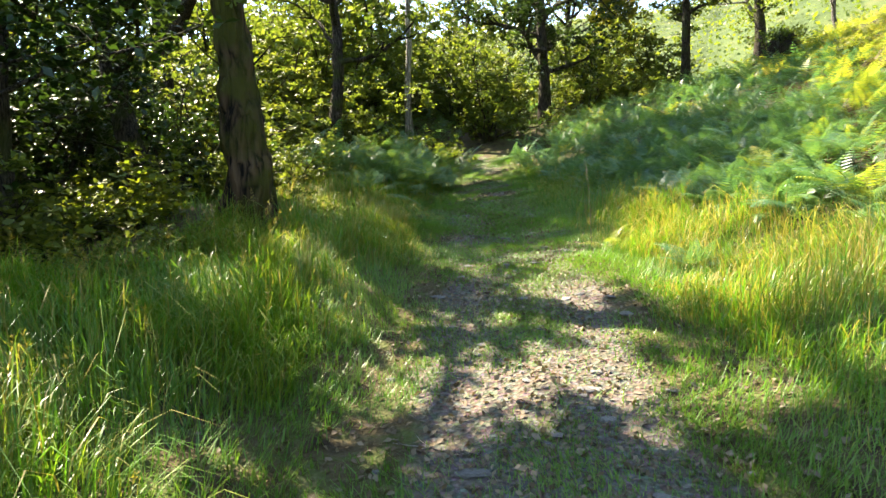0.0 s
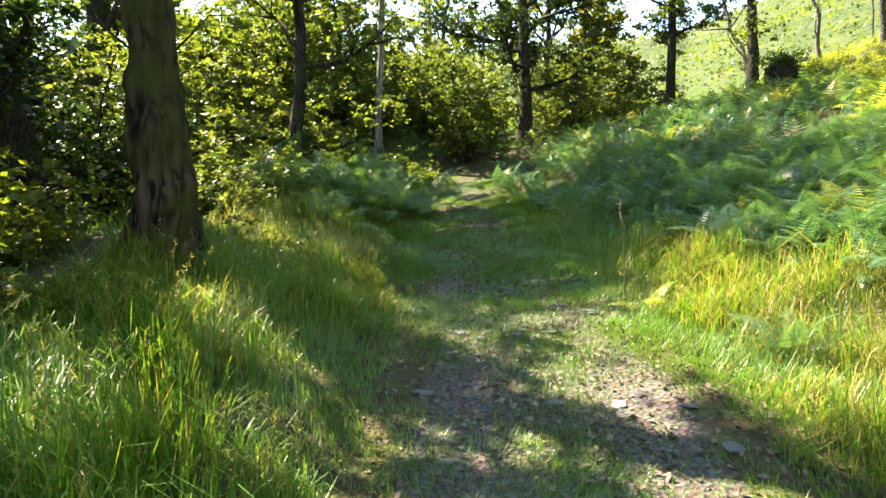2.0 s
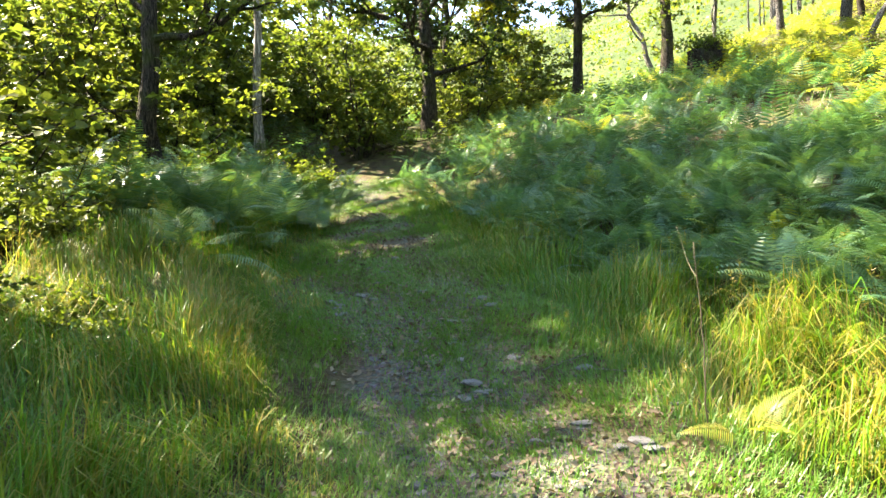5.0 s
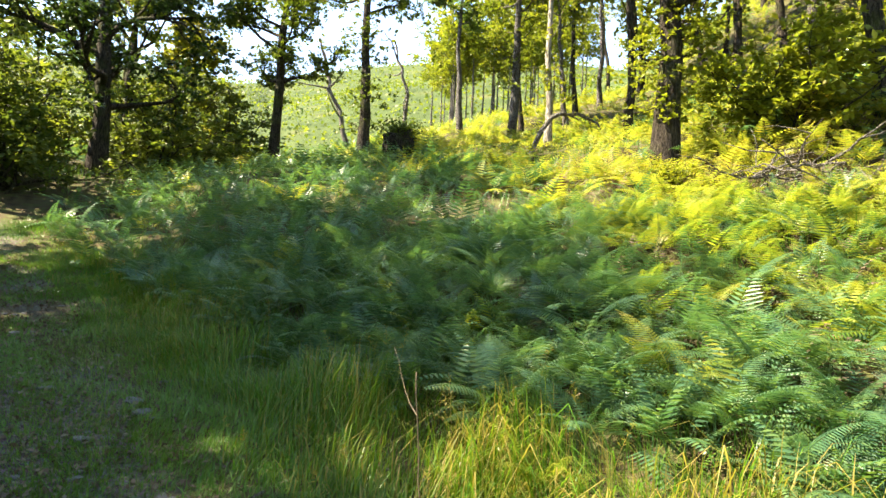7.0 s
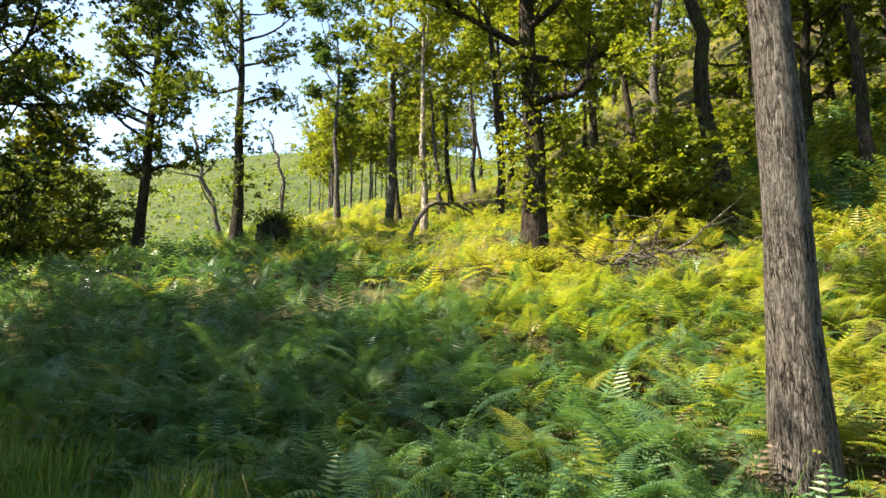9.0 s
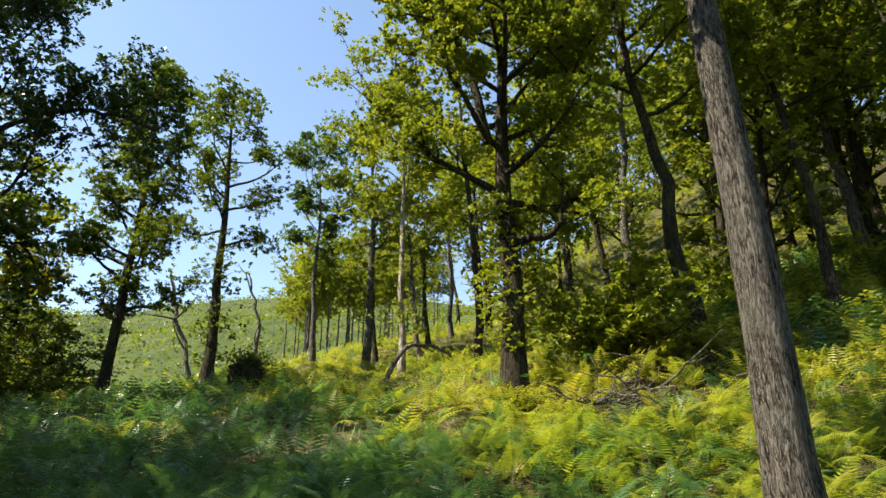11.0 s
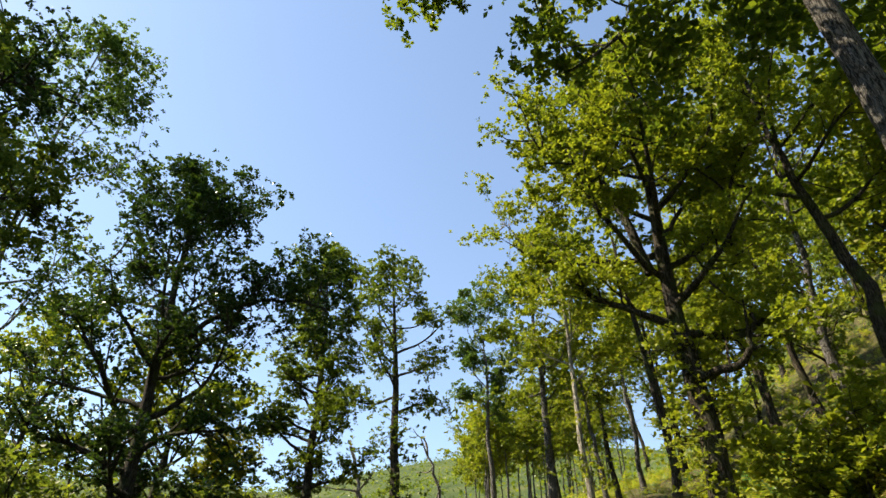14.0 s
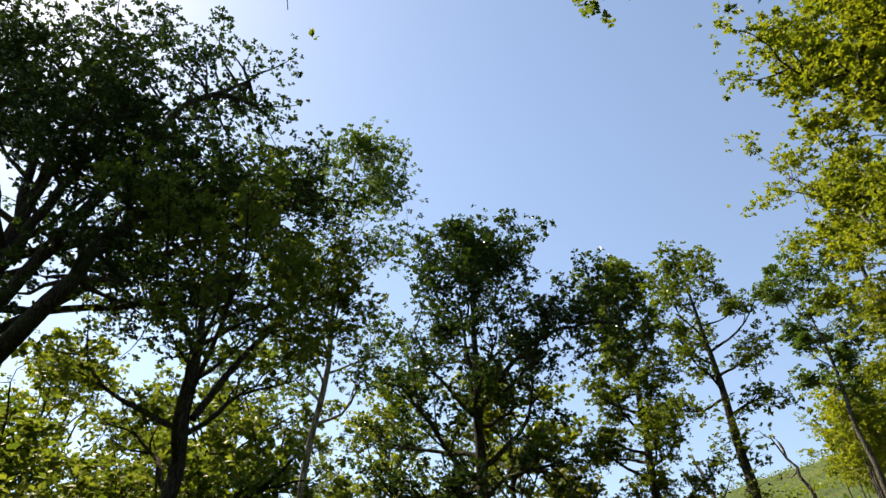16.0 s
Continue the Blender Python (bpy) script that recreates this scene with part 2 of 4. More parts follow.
def height(x, y):
    """The ground: a track climbing along y, a bank to its east, a low lip to its west, a far hill."""
    x, y = np.asarray(x, float), np.asarray(y, float)
    s = x - trail_x(np.minimum(y, 16))
    r = np.clip(s - 1.5, 0, 75)
    west = np.maximum(-s - 1, 0)
    k = np.interp(y, [13, 19, 26, 34], [0.3, 0.18, 0.22, 0.3])
    z = 0.159 * np.clip(y, -45, 420) + ease(14, 21, y) * 0.95 + k * r * r / (r + 0.8) + 0.6 * (1 - np.exp(-west / 1.5))
    z = z + ease(80, 300, y) * 34
    z = z + 0.16 * np.maximum(r - 8.3, 0) * (1 - ease(13, 25, y))
    z = z + 0.58 * np.clip(x - 0.55 * y + 2.4, 0, 25) * ease(14, 26, y)
    rough = ease(0.5, 2.5, np.abs(s))
    z = z + rough * 0.06 * (np.sin(x * 1.7 + 1.3 * np.sin(y * 0.9)) + np.sin(y * 1.9 + x * 0.6))
    z = z + ease(50, 140, np.hypot(x, y)) * 3.0 * np.sin(x * 0.045 + 0.7) * np.sin(y * 0.05)
    rut = np.exp(-((s - 0.42) / 0.22) ** 2) + np.exp(-((s + 0.42) / 0.22) ** 2)
    return z - 0.025 * rut + 0.012 * np.sin(x * 7.1 + y * 3.3) * np.sin(y * 6.3 - x * 2.2)


def hz(x, y):
    return float(height(x, y))


# ---- mesh helpers ----
def mesh_np(name, v, tri, mat, smooth=False):
    """A mesh from arrays of vertices and triangles."""
    me = bpy.data.meshes.new(name)
    v, tri = np.ascontiguousarray(v, np.float32), np.ascontiguousarray(tri, np.int32)
    me.vertices.add(len(v))
    me.vertices.foreach_set("co", v.ravel())
    me.loops.add(tri.size)
    me.loops.foreach_set("vertex_index", tri.ravel())
    me.polygons.add(len(tri))
    me.polygons.foreach_set("loop_start", np.arange(0, tri.size, 3, dtype=np.int32))
    if smooth:
        me.polygons.foreach_set("use_smooth", np.ones(len(tri), bool))
    me.update(calc_edges=True)
    me.materials.append(mat)
    return me


def join_np(pieces):
    vs, ts, k = [], [], 0
    for v, t in pieces:
        vs.append(v)
        ts.append(t + k)
        k += len(v)
    return np.concatenate(vs), np.concatenate(ts)


def part_np(name, v, tri, mat, parent, label="", smooth=False):
    ob = new(name, mesh_np(name, v, tri, mat, smooth))
    ob.parent = parent
    return tagged(ob, label) if label else ob


def tube(pts, radii, sides=6, cap=True):
    """A tapered tube along a line of points."""
    pts, radii = np.asarray(pts, float), np.asarray(radii, float)
    n = len(pts)
    tan = np.gradient(pts, axis=0)
    tan /= np.linalg.norm(tan, axis=1)[:, None] + 1e-9
    ref = np.array([1.0, 0.13, 0.0]) if abs(tan[:, 2]).mean() > 0.7 else np.array([0.0, 0.1, 1.0])
    u = np.cross(tan, ref)
    u /= np.linalg.norm(u, axis=1)[:, None] + 1e-9
    w = np.cross(tan, u)
    a = np.linspace(0, 2 * np.pi, sides, endpoint=False)
    ring = u[:, None, :] * np.cos(a)[None, :, None] + w[:, None, :] * np.sin(a)[None, :, None]
    v = (pts[:, None, :] + ring * radii[:, None, None]).reshape(-1, 3)
    i, j = np.meshgrid(np.arange(n - 1), np.arange(sides), indexing="ij")
    a0, a1 = (i * sides + j).ravel(), (i * sides + (j + 1) % sides).ravel()
    t = np.concatenate([np.stack([a0, a1, a1 + sides], 1), np.stack([a0, a1 + sides, a0 + sides], 1)])
    if cap:
        v = np.concatenate([v, pts[-1:]])
        k = (n - 1) * sides
        t = np.concatenate([t, np.stack([k + np.arange(sides), k + (np.arange(sides) + 1) % sides, np.full(sides, len(v) - 1)], 1)])
    return v, t


def sprays(rng, centres, n, size, each=7):
    """Leaves in rosettes round shoot tips: their places and the ways they point."""
    k = rng.integers(0, len(centres), n // each + 1)
    mid = np.repeat(centres[k], each, axis=0)[:n]
    az, tilt = rng.uniform(0, 2 * np.pi, len(mid)), rng.normal(0.12, 0.45, len(mid))
    d = np.stack([np.cos(az) * np.cos(tilt), np.sin(az) * np.cos(tilt), np.sin(tilt)], 1)
    return mid + d * (size * rng.uniform(0.35, 0.8, len(mid)))[:, None], d


def leaves_np(rng, centres, size, droop=0.1, width=0.66, heading=None):
    """One folded leaf at every centre: two triangles each."""
    n = len(centres)
    az, tilt = rng.uniform(0, 2 * np.pi, n), rng.normal(-droop, 0.6, n)
    d = np.stack([np.cos(az) * np.cos(tilt), np.sin(az) * np.cos(tilt), np.sin(tilt)], 1) if heading is None else heading
    up = rng.normal(0, 0.55, (n, 3)) + [0, 0, 1]
    side = np.cross(d, up)
    side /= np.linalg.norm(side, axis=1)[:, None] + 1e-9
    nor = np.cross(side, d)
    L = (size * rng.uniform(0.6, 1.25, n))[:, None]
    base = centres - d * L * 0.5
    mid = base + d * L * 0.55
    v = np.stack([base, mid + side * L * width * 0.5 + nor * L * 0.10, base + d * L, mid - side * L * width * 0.5 + nor * L * 0.10], 1).reshape(-1, 3)
    k = np.arange(n)[:, None] * 4
    t = np.concatenate([k + [0, 1, 2], k + [0, 2, 3]])
    return v, t


def wander(rng, start, heading, length, n, bend, lift):
    """A crooked line that sets out in a heading and lifts towards the light."""
    p, d, out = np.array(start, float), np.array(heading, float), [np.array(start, float)]
    for _ in range(n):
        d = d + rng.normal(0, bend, 3) + [0, 0, lift]
        d /= np.linalg.norm(d)
        p = p + d * length / n
        out.append(p.copy())
    return np.array(out)


def grow_tree(seed, tall, r0, lean=(0.0, 0.0), crown_from=0.4, spread=3.0, limbs=14, leaf_n=9000, leaf=0.12, clump=0.32,
              crooked=0.05, shape="round", limb_lift=0.10, low_twigs=0, up=0.45, sides=12, twigs=5, aimed=(), knobs=0.0):
    """Trunk and limbs, and the leaves, as arrays with the foot at the origin."""
    rng = np.random.default_rng(seed)
    n = 16
    h = np.linspace(0, 1, n)
    wob = np.cumsum(rng.normal(0, crooked, (n, 2)), axis=0) * tall / n
    wob -= wob[0]
    trunk = np.stack([lean[0] * h * tall + wob[:, 0], lean[1] * h * tall + wob[:, 1], h * tall * 0.97], 1)
    rad = r0 * (1 - 0.86 * h ** 1.1) + r0 * 0.55 * np.exp(-h * tall / 0.35)
    trunk[0, 2] = -0.35
    rings = 120 if knobs else 40
    fine_h = np.linspace(0, 1, rings)
    tr = np.stack([np.interp(fine_h, h, trunk[:, i]) for i in range(3)], 1)
    rr = np.interp(fine_h, h, rad) * (1 + np.interp(fine_h, np.linspace(0, 1, 40), rng.normal(0, 0.025, 40)))
    tv, tt = tube(tr, rr, sides)
    if knobs:                                   # burrs and flutes on an old trunk
        mid = np.repeat(tr, sides, axis=0)
        swell = np.array([noise.noise(Vector((p[0] * 5, p[1] * 5, p[2] * 2.6))) + 0.6 * noise.noise(Vector((p[0] * 13, p[1] * 13, p[2] * 7))) for p in tv[:len(mid)]])
        tv[:len(mid)] = mid + (tv[:len(mid)] - mid) * (1 + knobs * 1.6 * swell)[:, None]
    wood = [(tv, tt)]
    tips = []
    for i in range(limbs):
        f = crown_from + (0.98 - crown_from) * (i + rng.uniform(0.1, 0.9)) / limbs
        g = (f - crown_from) / (1 - crown_from)
        prof = {"round": math.sin(math.pi * min(1, 0.18 + 0.80 * g)) ** 0.7, "flat": 0.35 + 0.8 * g, "cone": 1.05 - 0.75 * g, "column": 0.8 - 0.3 * g}[shape]
        prof = max(0.45, prof)
        az = i * 2.4 + rng.uniform(-0.5, 0.5)
        e = up * (0.5 + g) + rng.normal(0, 0.12)
        start = [np.interp(f, h, trunk[:, k]) for k in range(3)]
        length = max(0.5, spread * prof * rng.uniform(0.75, 1.2))
        line = wander(rng, start, (math.cos(az) * math.cos(e), math.sin(az) * math.cos(e), math.sin(e)), length, 7, 0.16, limb_lift)
        lr = max(0.018, min(np.interp(f, h, rad) * 0.55, 0.035 * length))
        wood.append(tube(line, lr * np.linspace(1, 0.25, 8), 6))
        for q in range(twigs):
            w = rng.uniform(0.3, 1.0)
            s2 = [np.interp(w * 7, np.arange(8), line[:, k]) for k in range(3)]
            d2 = line[min(7, int(w * 7) + 1)] - line[min(6, int(w * 7))]
            d2 = d2 / (np.linalg.norm(d2) + 1e-9) + rng.normal(0, 0.75, 3)
            d2[2] += 0.15
            d2 /= np.linalg.norm(d2)
            twig = wander(rng, s2, d2, length * rng.uniform(0.28, 0.5), 4, 0.22, 0.06)
            wood.append(tube(twig, lr * 0.4 * np.linspace(1, 0.2, 5), 4 if twigs > 4 else 3))
            tips += [(twig[2], 0.8), (twig[3], 1.0), (twig[4], 1.2)]
        tips += [(line[6], 0.9), (line[7], 1.2)]
    tips += [(trunk[-1], 1.2), (trunk[-2], 1.0)]
    for pts, lr, leafy in aimed:
        pts = np.array(pts, float)
        k = np.linspace(0, len(pts) - 1, 14)
        line = np.stack([np.interp(k, np.arange(len(pts)), pts[:, i]) for i in range(3)], 1) + rng.normal(0, 0.03, (14, 3))
        wood.append(tube(line, lr * np.linspace(1, 0.3, 14), 8))
        for q in range(int(26 * leafy)):
            w = rng.integers(5, 14)
            d2 = rng.normal(0, 1, 3) + [0, 0, 0.3]
            twig = wander(rng, line[w], d2 / np.linalg.norm(d2), rng.uniform(0.7, 1.9), 5, 0.2, 0.05)
            wood.append(tube(twig, lr * 0.3 * np.linspace(1, 0.2, 6), 5))
            tips += [(twig[3], 1.3), (twig[4], 1.6), (twig[5], 1.8)]
    for _ in range(low_twigs):
        f = rng.uniform(0.08, crown_from)
        az = rng.uniform(0, 6.28)
        start = np.array([np.interp(f, h, trunk[:, k]) for k in range(3)])
        twig = wander(rng, start, (math.cos(az), math.sin(az), 0.4), rng.uniform(0.3, 0.9), 4, 0.3, 0.05)
        wood.append(tube(twig, np.linspace(0.014, 0.004, 5), 4))
        tips += [(twig[4], 0.5), (twig[2], 0.4)]
    pts, wts = np.array([t[0] for t in tips]), np.array([t[1] for t in tips])
    wts = wts * rng.lognormal(0, 0.55, len(wts))
    m = leaf_n // 4
    pick = rng.choice(len(pts), m, p=wts / wts.sum())
    ball = rng.normal(0, 1, (m, 3))
    ball *= (rng.uniform(0.1, 1, m) ** 0.5 / (np.linalg.norm(ball, axis=1) + 1e-9))[:, None]
    shoot = pts[pick] + ball * clump * rng.uniform(0.6, 1.45, len(pts))[pick][:, None] * [1.2, 1.2, 0.6]
    where, way = sprays(rng, shoot, leaf_n, leaf)
    return join_np(wood), leaves_np(rng, where, leaf, width=0.64, heading=way)


def tree(label, x, y, bark, foliage, category="tree", group="", turn=0.0, sink=0.0, **kw):
    """A tree: trunk with its limbs, and a crown of single leaves."""
    (wv, wt), (lv, lt) = grow_tree(**kw)
    root = tagged(new("tree"), label, category, group)
    root.matrix_world = pose(x, y, hz(x, y) - sink, 0, 0, turn)
    part_np("trunk", wv, wt, bark, root, smooth=True)
    part_np("crown", lv, lt, foliage, root)
    return root


# ---- the ground ----
def build_ground():
    def axis(lo, hi, near, step):
        inner = np.arange(-near, near + step / 2, step)
        out = [near]
        while out[-1] < hi:
            out.append(out[-1] + max(step, (out[-1] - near) * 0.16 + step))
        out = np.array(out[1:])
        return np.concatenate([-out[::-1], inner, out])
    xs = axis(-1, 3000, 14, 0.19) - 2.0
    ys = axis(-1, 3000, 14, 0.19) + 8.0
    gx, gy = np.meshgrid(xs, ys)
    z = height(gx, gy)
    v = np.stack([gx, gy, z], -1).reshape(-1, 3)
    ny, nx = gx.shape
    i, j = np.meshgrid(np.arange(ny - 1), np.arange(nx - 1), indexing="ij")
    a = (i * nx + j).ravel()
    t = np.concatenate([np.stack([a, a + 1, a + nx + 1], 1), np.stack([a, a + nx + 1, a + nx], 1)])
    me = mesh_np("ground", v, t, GROUND, True)
    s = (gx - trail_x(gy)).ravel()
    at = me.attributes.new("trail", "FLOAT", "POINT")
    at.data.foreach_set("value", np.ascontiguousarray((1 - ease(0.35, 1.15, np.abs(s))) * np.interp(gy.ravel(), [4, 7, 10], [1, 0.8, 0.6]), np.float32))
    at = me.attributes.new("far", "FLOAT", "POINT")
    at.data.foreach_set("value", np.ascontiguousarray(ease(30, 55, np.hypot(gx, gy - 8)).ravel(), np.float32))
    return tagged(new("ground", me), "brown woodland soil with a trodden stony track", "ground", kind="structure")


build_ground()

# ---- single trees that stand out ----
tree("old mossy oak leaning beside the grassy track", -4.95, 5.75, BARK_MOSS, OAK_LEAF, seed=11, tall=10, r0=0.23, knobs=0.2, lean=(-0.10, 0.02), crown_from=0.58,
     spread=2.5, limbs=14, leaf_n=7500, leaf=0.105, clump=0.30, low_twigs=8, sides=28)
# Unseen oak, added for the shadow its crown casts on track and verge.
tree("leafy oak added out of view to shade the verge", -6.3, 3.8, BARK_OAK, OAK_LEAF, seed=27, tall=12.5, r0=0.2, lean=(0.02, 0.0), crown_from=0.4, spread=3.5, limbs=18, leaf_n=21000, leaf=0.13, clump=0.45, crooked=0.08)
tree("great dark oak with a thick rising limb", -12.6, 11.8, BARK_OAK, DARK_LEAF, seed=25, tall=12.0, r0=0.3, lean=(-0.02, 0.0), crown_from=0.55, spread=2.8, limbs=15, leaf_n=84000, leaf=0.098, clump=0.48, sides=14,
     aimed=[([(0.0, 0.0, 3.0), (2.5, -0.6, 5.0), (2.75, -0.3, 6.6), (2.8, 0.5, 8.2), (3.5, 1.7, 9.6)], 0.17, 1.5),
            ([(0.0, 0.0, 5.0), (2.0, 0.0, 8.5), (2.3, 0.6, 11.4), (3.0, 1.6, 13.2)], 0.13, 1.7),
            ([(0.0, 0.0, 6.5), (0.9, 0.0, 9.5), (1.2, 0.2, 11.6)], 0.12, 1.0),
            ([(0.0, 0.0, 5.0), (1.0, 1.5, 7.6), (2.4, 2.5, 9.0), (3.6, 2.9, 9.8), (4.4, 3.2, 10.2)], 0.10, 1.6),
            ([(0.0, 0.0, 6.0), (-0.6, -0.9, 9.5), (-1.1, -1.4, 11.6), (-1.6, -1.9, 12.8)], 0.11, 1.4),
            ([(0.0, 0.0, 8.0), (-0.6, -0.3, 11.0), (-0.5, 0.0, 13.2), (0.2, 0.5, 14.8)], 0.10, 1.5),
            ([(0.0, 0.0, 6.0), (0.8, 1.8, 7.0), (1.5, 3.0, 7.8), (2.0, 4.0, 8.2)], 0.09, 1.5),
            ([(0.0, 0.0, 7.0), (0.6, 2.0, 9.4), (1.0, 3.4, 11.0), (1.2, 4.4, 12.0)], 0.09, 1.6)])
tree("grey-barked tree with a furrowed straight trunk in the bracken", 1.31, 7.13, BARK_GREY, OAK_LEAF, seed=12, tall=11, r0=0.138, lean=(0.006, -0.006), crown_from=0.50,
     spread=3.4, limbs=20, leaf_n=64000, leaf=0.085, clump=0.35, sides=20, crooked=0.015, twigs=7,
     aimed=[([(0.0, 0.0, 4.9), (0.7, -0.5, 5.0), (1.5, -1.0, 5.0), (2.1, -1.6, 4.9)], 0.024, 0.8),
            ([(0.0, 0.0, 5.6), (-0.4, 0.4, 6.0), (-0.9, 0.9, 6.3)], 0.04, 0.35)])
tree("ivy-clad oak with dark twisting limbs on the bank", 3.5, 13.05, BARK_OAK, SUNLIT_LEAF, seed=13, tall=9.5, r0=0.19, lean=(-0.03, 0.02), crown_from=0.36,
     spread=3.0, limbs=24, leaf_n=100000, leaf=0.074, clump=0.30, twigs=8, low_twigs=34, sides=14, crooked=0.07,
     aimed=[([(0.0, 0.0, 2.6), (0.25, -0.45, 2.55), (0.5, -0.85, 2.7), (0.55, -0.95, 3.2)], 0.085, 0.15),
            ([(-0.2, 0.2, 4.6), (-0.5, 0.4, 6.6), (-0.9, 0.6, 7.2), (-1.2, 0.7, 7.5)], 0.09, 0.7)])
tree("slim dark tree leaning on the bank", 6.9, 12.5, BARK_OAK, SUNLIT_LEAF, seed=14, tall=9.5, r0=0.15, lean=(-0.10, 0.03), crown_from=0.5, spread=3.0, limbs=13, leaf_n=36000, leaf=0.085, clump=0.42, twigs=7, crooked=0.1)
tree("thin tree with a pale lower trunk on the bank", 4.5, 19.7, BARK_PALE, SUNLIT_LEAF, seed=15, tall=9.4, r0=0.09, crown_from=0.42, spread=1.6, limbs=12, leaf_n=17000, leaf=0.09, clump=0.34, low_twigs=14,
     aimed=[([(0.0, 0.0, 6.0), (-0.5, 0.2, 7.6), (-1.1, 0.4, 8.8), (-1.5, 0.5, 9.4)], 0.05, 0.6)])
tree("straight slim oak on the sunny slope", 5.0, 23.7, BARK_GREY, OAK_LEAF, seed=16, tall=10, r0=0.14, crown_from=0.42, spread=1.9, limbs=13, leaf_n=17000, leaf=0.10, clump=0.42, low_twigs=10)
tree("tree with a bare stem and airy rounded crown", 5.45, 31.3, BARK_GREY, ASH_LEAF, seed=17, tall=9.5, r0=0.13, crown_from=0.5, spread=3.2, limbs=13, leaf_n=24000, leaf=0.11, clump=0.36, shape="flat", up=0.8)
tree("tall dark tree with leafy shoots along its stem", 0.45, 23.8, BARK_OAK, OAK_LEAF, seed=18, tall=9.8, r0=0.17, lean=(-0.05, 0.0), crown_from=0.45, spread=2.0, limbs=14, leaf_n=17000, leaf=0.098, clump=0.4, low_twigs=40)
tree("tall oak with a dense narrow crown", -2.1, 27.5, BARK_OAK, OAK_LEAF, seed=19, tall=12.0, r0=0.18, crown_from=0.22, spread=2.9, limbs=30, leaf_n=50000, leaf=0.108, clump=0.36, twigs=8, shape="column")
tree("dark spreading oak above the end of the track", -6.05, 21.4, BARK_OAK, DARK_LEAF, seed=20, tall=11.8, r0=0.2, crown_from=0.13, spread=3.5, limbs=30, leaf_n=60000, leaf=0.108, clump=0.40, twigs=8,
     aimed=[([(0.2, 0.0, 6.3), (1.8, -0.3, 7.6), (3.0, -0.4, 7.7), (4.0, -0.5, 7.5)], 0.08, 0.9)])
tree("oak trunk standing behind the bracken", -6.8, 28.3, BARK_OAK, OAK_LEAF, seed=21, tall=8, r0=0.19, crown_from=0.3, spread=3.0, limbs=16, leaf_n=9000, leaf=0.2, clump=0.52)
tree("slender pale-stemmed ash with a thin crown", -9.2, 17.9, BARK_PALE, ASH_LEAF, seed=22, tall=13.8, r0=0.10, lean=(0.02, -0.01), crown_from=0.34, spread=3.0, limbs=20, leaf_n=26000, leaf=0.09, clump=0.46, up=0.7)
tree("forked old oak with dark limbs", -8.9, 13.7, BARK_OAK, LIGHT_LEAF, seed=23, tall=8.0, r0=0.17, lean=(-0.02, 0.0), crown_from=0.3, spread=3.0, limbs=14, leaf_n=30000, leaf=0.09, clump=0.40, up=0.6, crooked=0.14,
     aimed=[([(-0.1, 0.1, 4.2), (0.1, 1.2, 6.4), (0.3, 2.2, 7.9), (0.7, 3.0, 8.6)], 0.07, 1.2)])
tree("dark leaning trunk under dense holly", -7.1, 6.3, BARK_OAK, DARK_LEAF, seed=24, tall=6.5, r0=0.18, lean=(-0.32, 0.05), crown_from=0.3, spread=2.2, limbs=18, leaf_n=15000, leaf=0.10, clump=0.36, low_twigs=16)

# ---- woodland around: a few grown trees, repeated ----
def scaled(x, y, turn, size, stretch=1.0, tilt=0.0, sink=0.05):
    return pose(x, y, hz(x, y) - sink, tilt, 0, turn) @ Matrix.Diagonal((size, size, size * stretch, 1))


rng = np.random.default_rng(5)
HILL = "oaks of the hillside wood"
WOOD = "trees of the wood west of the track"
RIDGE = "trees along the ridge"
bank_trees = [(10.0, 29.5), (12.3, 31.9), (6.6, 19.4), (10.2, 19.6), (9.4, 16.8), (12.2, 20.5), (11.2, 15.3), (15.0, 17.2), (13.6, 12.6), (9.7, 9.2), (8.4, 27.0), (9.2, 24.0), (7.2, 28.5)]
while len(bank_trees) < 74:
    x, y = rng.uniform(9, 48), rng.uniform(2, 46)
    if x - trail_x(min(y, 16)) > 14 + max(0, y - 24) * 0.5 and all(math.hypot(x - a, y - b) > 2.0 for a, b in bank_trees):
        bank_trees.append((x, y))
bank_trees[13:13] = [(9.0, 7.6), (10.8, 9.6), (8.3, 10.9), (12.4, 8.4), (11.6, 11.8), (10.2, 6.2)]
hill_protos = []
for q in range(3):
    x, y = bank_trees[q]
    hill_protos.append(tree("slim oak with a bare lower trunk on the fern slope", x, y, (BARK_OAK, BARK_GREY, BARK_OAK)[q], (SUNLIT_LEAF, OAK_LEAF, SUNLIT_LEAF)[q], group=HILL, turn=q * 77, seed=40 + q,
                            tall=8.6 + 0.8 * q, r0=0.125, lean=(0.03 * (q - 1), 0.02), crown_from=0.50 + 0.04 * q, spread=2.3, limbs=12, leaf_n=6000, leaf=0.15, clump=0.5, crooked=0.10, low_twigs=4, sides=7, twigs=3))
for q, (x, y) in enumerate(bank_trees[3:]):
    copy_thing(hill_protos[q % 3], scaled(x, y, rng.uniform(0, 360), rng.uniform(0.78, 1.12), rng.uniform(0.9, 1.1), rng.uniform(-5, 5)))

